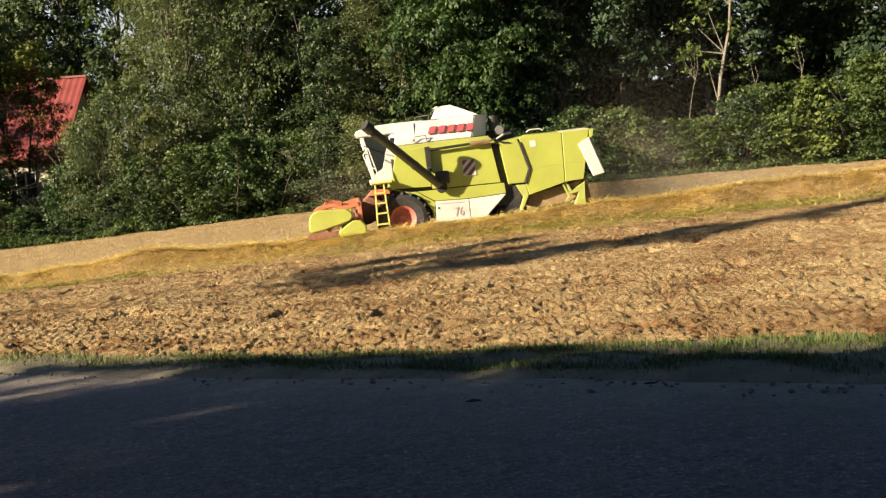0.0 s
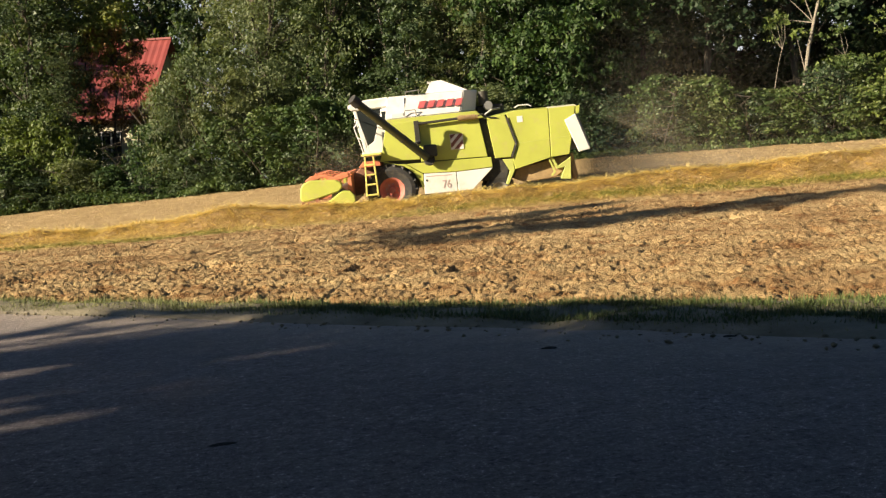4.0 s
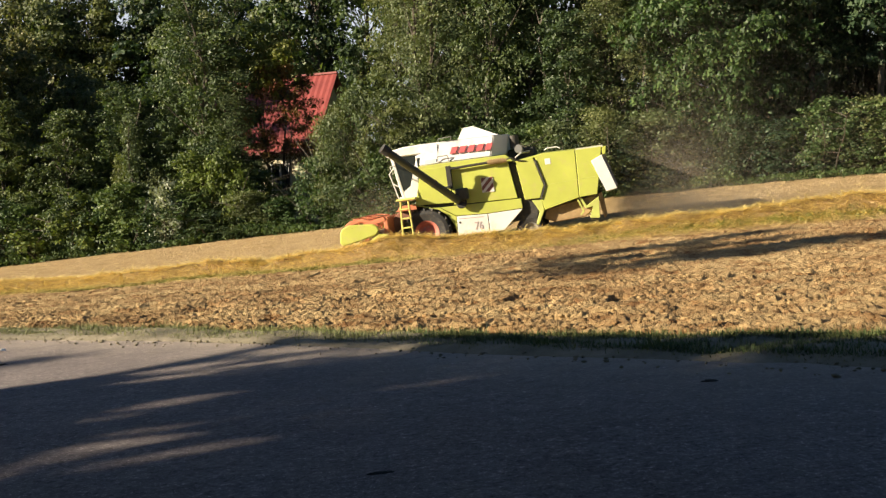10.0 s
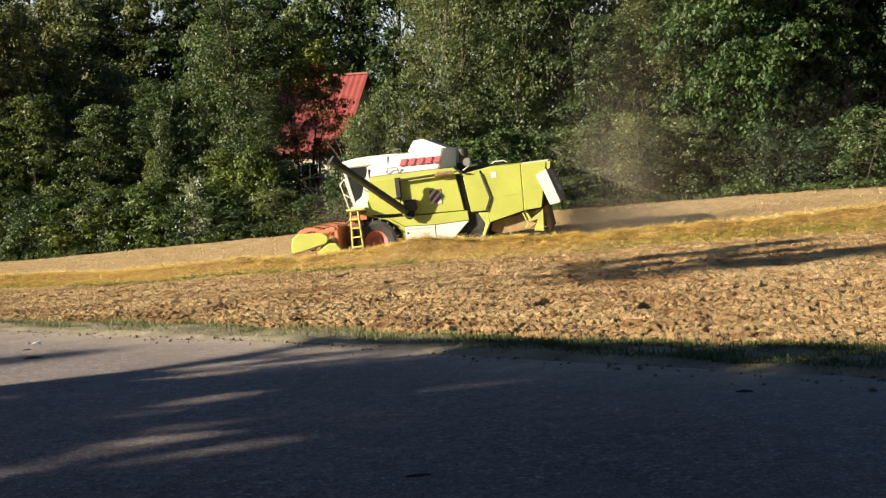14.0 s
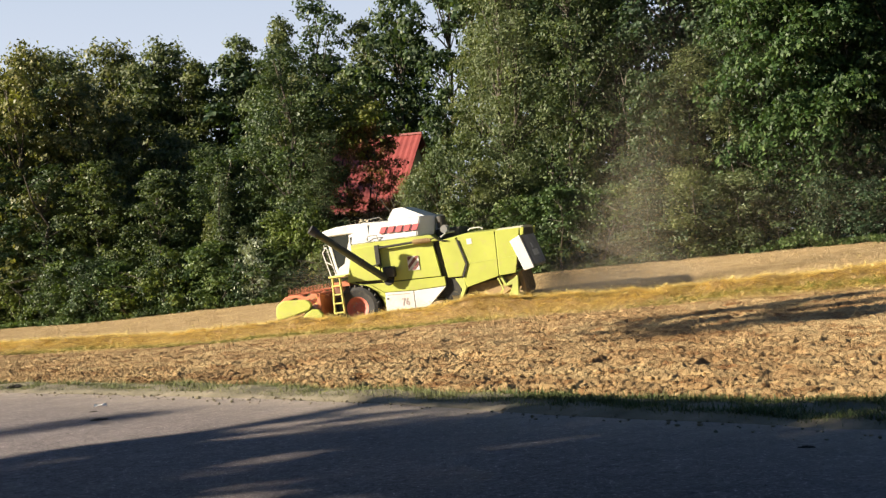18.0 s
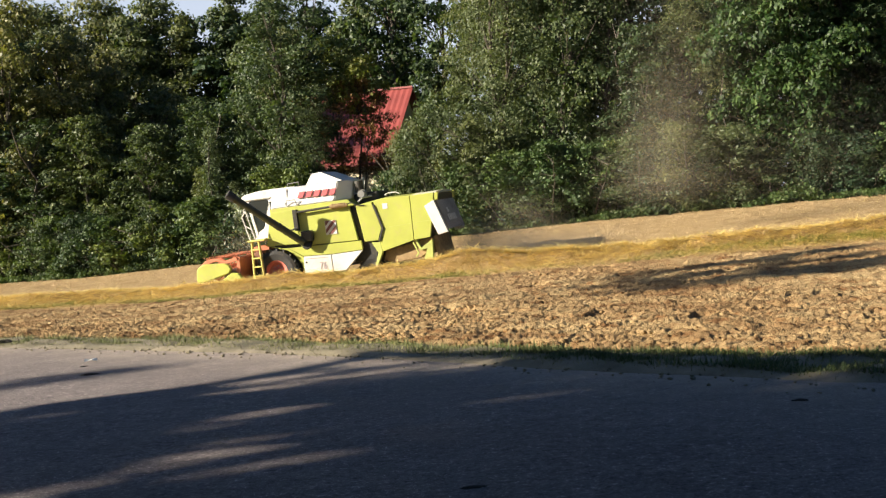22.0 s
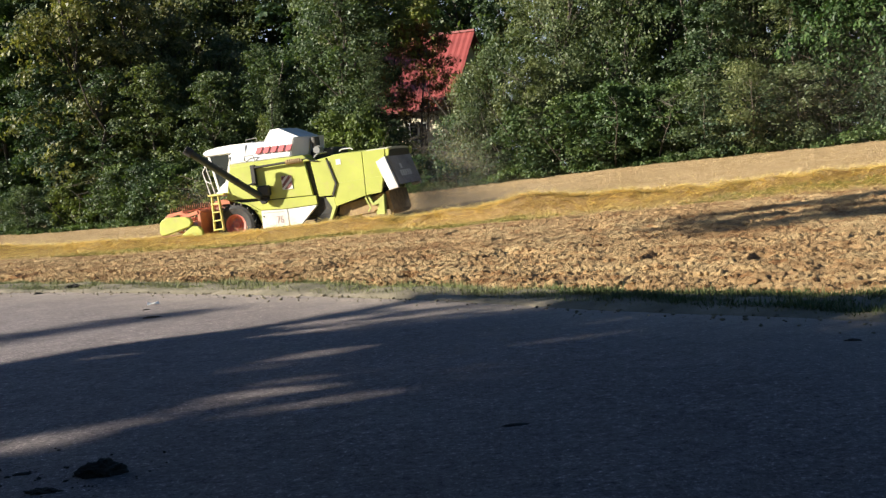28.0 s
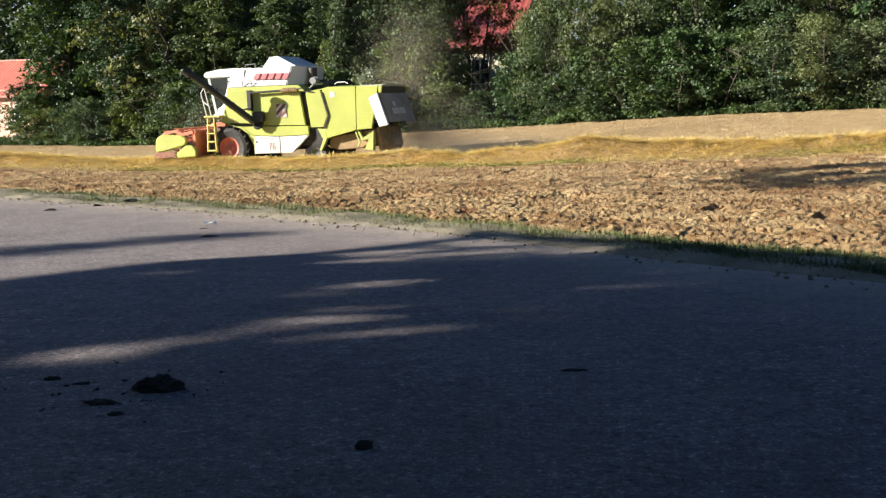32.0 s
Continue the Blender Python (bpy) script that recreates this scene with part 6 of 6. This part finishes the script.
# ---------------------------------------------------------------- dust
def dust_material(nt, b):
    """Flecks that take the light alike on both sides."""
    tone = (0.36, 0.315, 0.25, 1)
    front, back = nt.nodes.new("ShaderNodeBsdfDiffuse"), nt.nodes.new("ShaderNodeBsdfTranslucent")
    front.inputs[0].default_value = back.inputs[0].default_value = tone
    clear = nt.nodes.new("ShaderNodeBsdfTransparent")
    both_sides, thin = nt.nodes.new("ShaderNodeMixShader"), nt.nodes.new("ShaderNodeMixShader")
    both_sides.inputs[0].default_value, thin.inputs[0].default_value = 0.5, 0.27
    nt.links.new(front.outputs[0], both_sides.inputs[1])
    nt.links.new(back.outputs[0], both_sides.inputs[2])
    nt.links.new(clear.outputs[0], thin.inputs[1])
    nt.links.new(both_sides.outputs[0], thin.inputs[2])
    nt.links.new(thin.outputs[0], nt.nodes["Material Output"].inputs[0])


MAT_DUST = material("airborne dust", dust_material)


def dust(seed, puffs, label):
    """A drifting cloud of fine flecks, thick in the middle of each puff and thinning outwards."""
    r = np.random.default_rng(seed)
    P = []
    for x, y, z, rx, ry, rz, n in puffs:
        n = int(n * 2.0)
        P.append(np.array((x, y, z)) + r.normal(size=(n, 3)) * np.array((rx, ry, rz)))
    P = np.concatenate(P)
    n = len(P)
    A = r.normal(size=(n, 3))
    A /= np.linalg.norm(A, axis=1)[:, None]
    B = np.cross(A, r.normal(size=(n, 3)))
    B /= np.linalg.norm(B, axis=1)[:, None]
    s = r.uniform(0.008, 0.0155, n)[:, None]
    V = np.stack([P + A * s, P + B * s, P - (A + B) * s * 0.7], 1).reshape(-1, 3)
    ob = put(mesh_np("dust_cloud", V, np.arange(n)[:, None] * 3 + np.arange(3)), MAT_DUST, name="dust_cloud")
    return tagged(ob, label=label, category="dust", group="dust behind the harvester", kind="stuff")


rear_dust = dust(81, [(-6.5, -0.3, 0.75, 0.35, 0.65, 0.32, 22000), (-7.4, 0.0, 0.62, 0.8, 0.9, 0.26, 26000), (-9.2, 0.0, 0.55, 1.3, 1.0, 0.24, 24000), (-7.5, -0.3, 1.25, 0.75, 0.7, 0.5, 17000)], "brown dust blown out behind the machine")
front_dust = dust(82, [(1.6, -0.3, 1.7, 0.7, 1.0, 0.4, 6000)], "thin dust over the header")
plume = dust(83, [(0, 0, 0, 0.8, 0.8, 0.9, 28000), (0.5, 0, 1.6, 0.9, 0.8, 0.9, 20000), (0.9, 0, 3.3, 1.2, 0.9, 1.2, 13000), (1.6, 0, 5.4, 1.8, 1.0, 1.4, 8000), (0.2, 0, -1.0, 1.2, 0.8, 0.4, 14000)], "grey-brown plume of dust rising behind the machine")
haze = dust(84, [(0, 0, 0, 2.6, 1.4, 1.0, 15000), (3.0, 0, 0.8, 2.4, 1.4, 1.2, 10000)], "thin haze of dust before the wood")
late_plume = dust(85, [(0, 0, 0, 0.65, 0.7, 0.9, 32000), (0.4, 0, 1.6, 0.75, 0.7, 0.9, 20000), (0.2, 0, -1.1, 1.0, 0.8, 0.4, 14000)], "fresh plume of dust rising behind the machine")

# ---------------------------------------------------------------- what moves
def machine_at(t):
    rows = np.array(MACHINE_WAY)
    return [float(np.interp(t, rows[:, 0], rows[:, k])) for k in range(1, 7)]


def machine_pose(x, y, z, yaw, pitch, roll):
    return Matrix.Translation((x, y, z)) @ Matrix.Rotation(radians(yaw), 4, "Z") @ Matrix.Rotation(radians(-pitch), 4, "Y") @ Matrix.Rotation(radians(roll), 4, "X")


def drift(cloud, rows):
    """rows: seconds, u, v, height over sea."""
    walk(cloud, [(t, Matrix.Translation((*to_xy(u, v), z)) @ Matrix.Rotation(radians(turn_uv), 4, "Z")) for t, u, v, z in rows])


def motions():
    way = [(r[0], machine_pose(*r[1:])) for r in MACHINE_WAY]
    walk(combine, way)
    walk(rear_dust, way)
    walk(front_dust, way)
    # wheels roll over the ground that the machine covers
    times = [i * 0.5 for i in range(65)]
    gone, last = [0.0], machine_at(0.0)
    for t in times[1:]:
        here = machine_at(t)
        gone.append(gone[-1] + math.hypot(here[0] - last[0], here[1] - last[1]))
        last = here
    for wheels, radius in ((front_wheels, 0.76), (rear_wheels, 0.46)):
        for w in wheels:
            home = w.matrix_basis.copy()
            walk(w, [(t, home @ Matrix.Rotation(d / radius, 4, "Y")) for t, d in zip(times, gone)])
    home = reel.matrix_basis.copy()
    walk(reel, [(t, home @ Matrix.Rotation(t * 1.9, 4, "Y")) for t in times])
    # dust drifts back and up, then thins out over the stubble
    drift(plume, [(0, 2.6, 36.6, -0.6), (3, 1.2, 36.7, -0.2), (6, -0.6, 36.8, 0.2), (9, -2.8, 36.9, 0.5), (13, -5.9, 37.0, 1.4), (16, -7.4, 37.2, 2.3), (19, -7.5, 37.4, 2.8), (21, -7.2, 37.7, 3.4), (23, -5.0, 38.2, 4.0), (26, 2.0, 39.4, 5.2), (29, 13.0, 41.0, 6.4), (32, 21.0, 43.0, 7.4)])
    drift(haze, [(0, 3.5, 37.2, 1.3), (6, 2.0, 37.6, 2.1), (13, -3.0, 38.0, 2.6), (19, -4.0, 38.4, 3.0), (26, -3.0, 39.0, 3.4), (32, 0.0, 40.0, 4.0)])
    drift(late_plume, [(0, 2.4, 36.0, -0.2), (6, -0.8, 36.4, -0.4), (13, -5.2, 36.4, -0.6), (19, -9.0, 36.4, -0.8), (25, -13.0, 36.4, -0.8), (28, -15.8, 36.2, 0.3), (30, -18.6, 35.8, 1.6), (32, -19.7, 36.0, 2.2)])


motions()
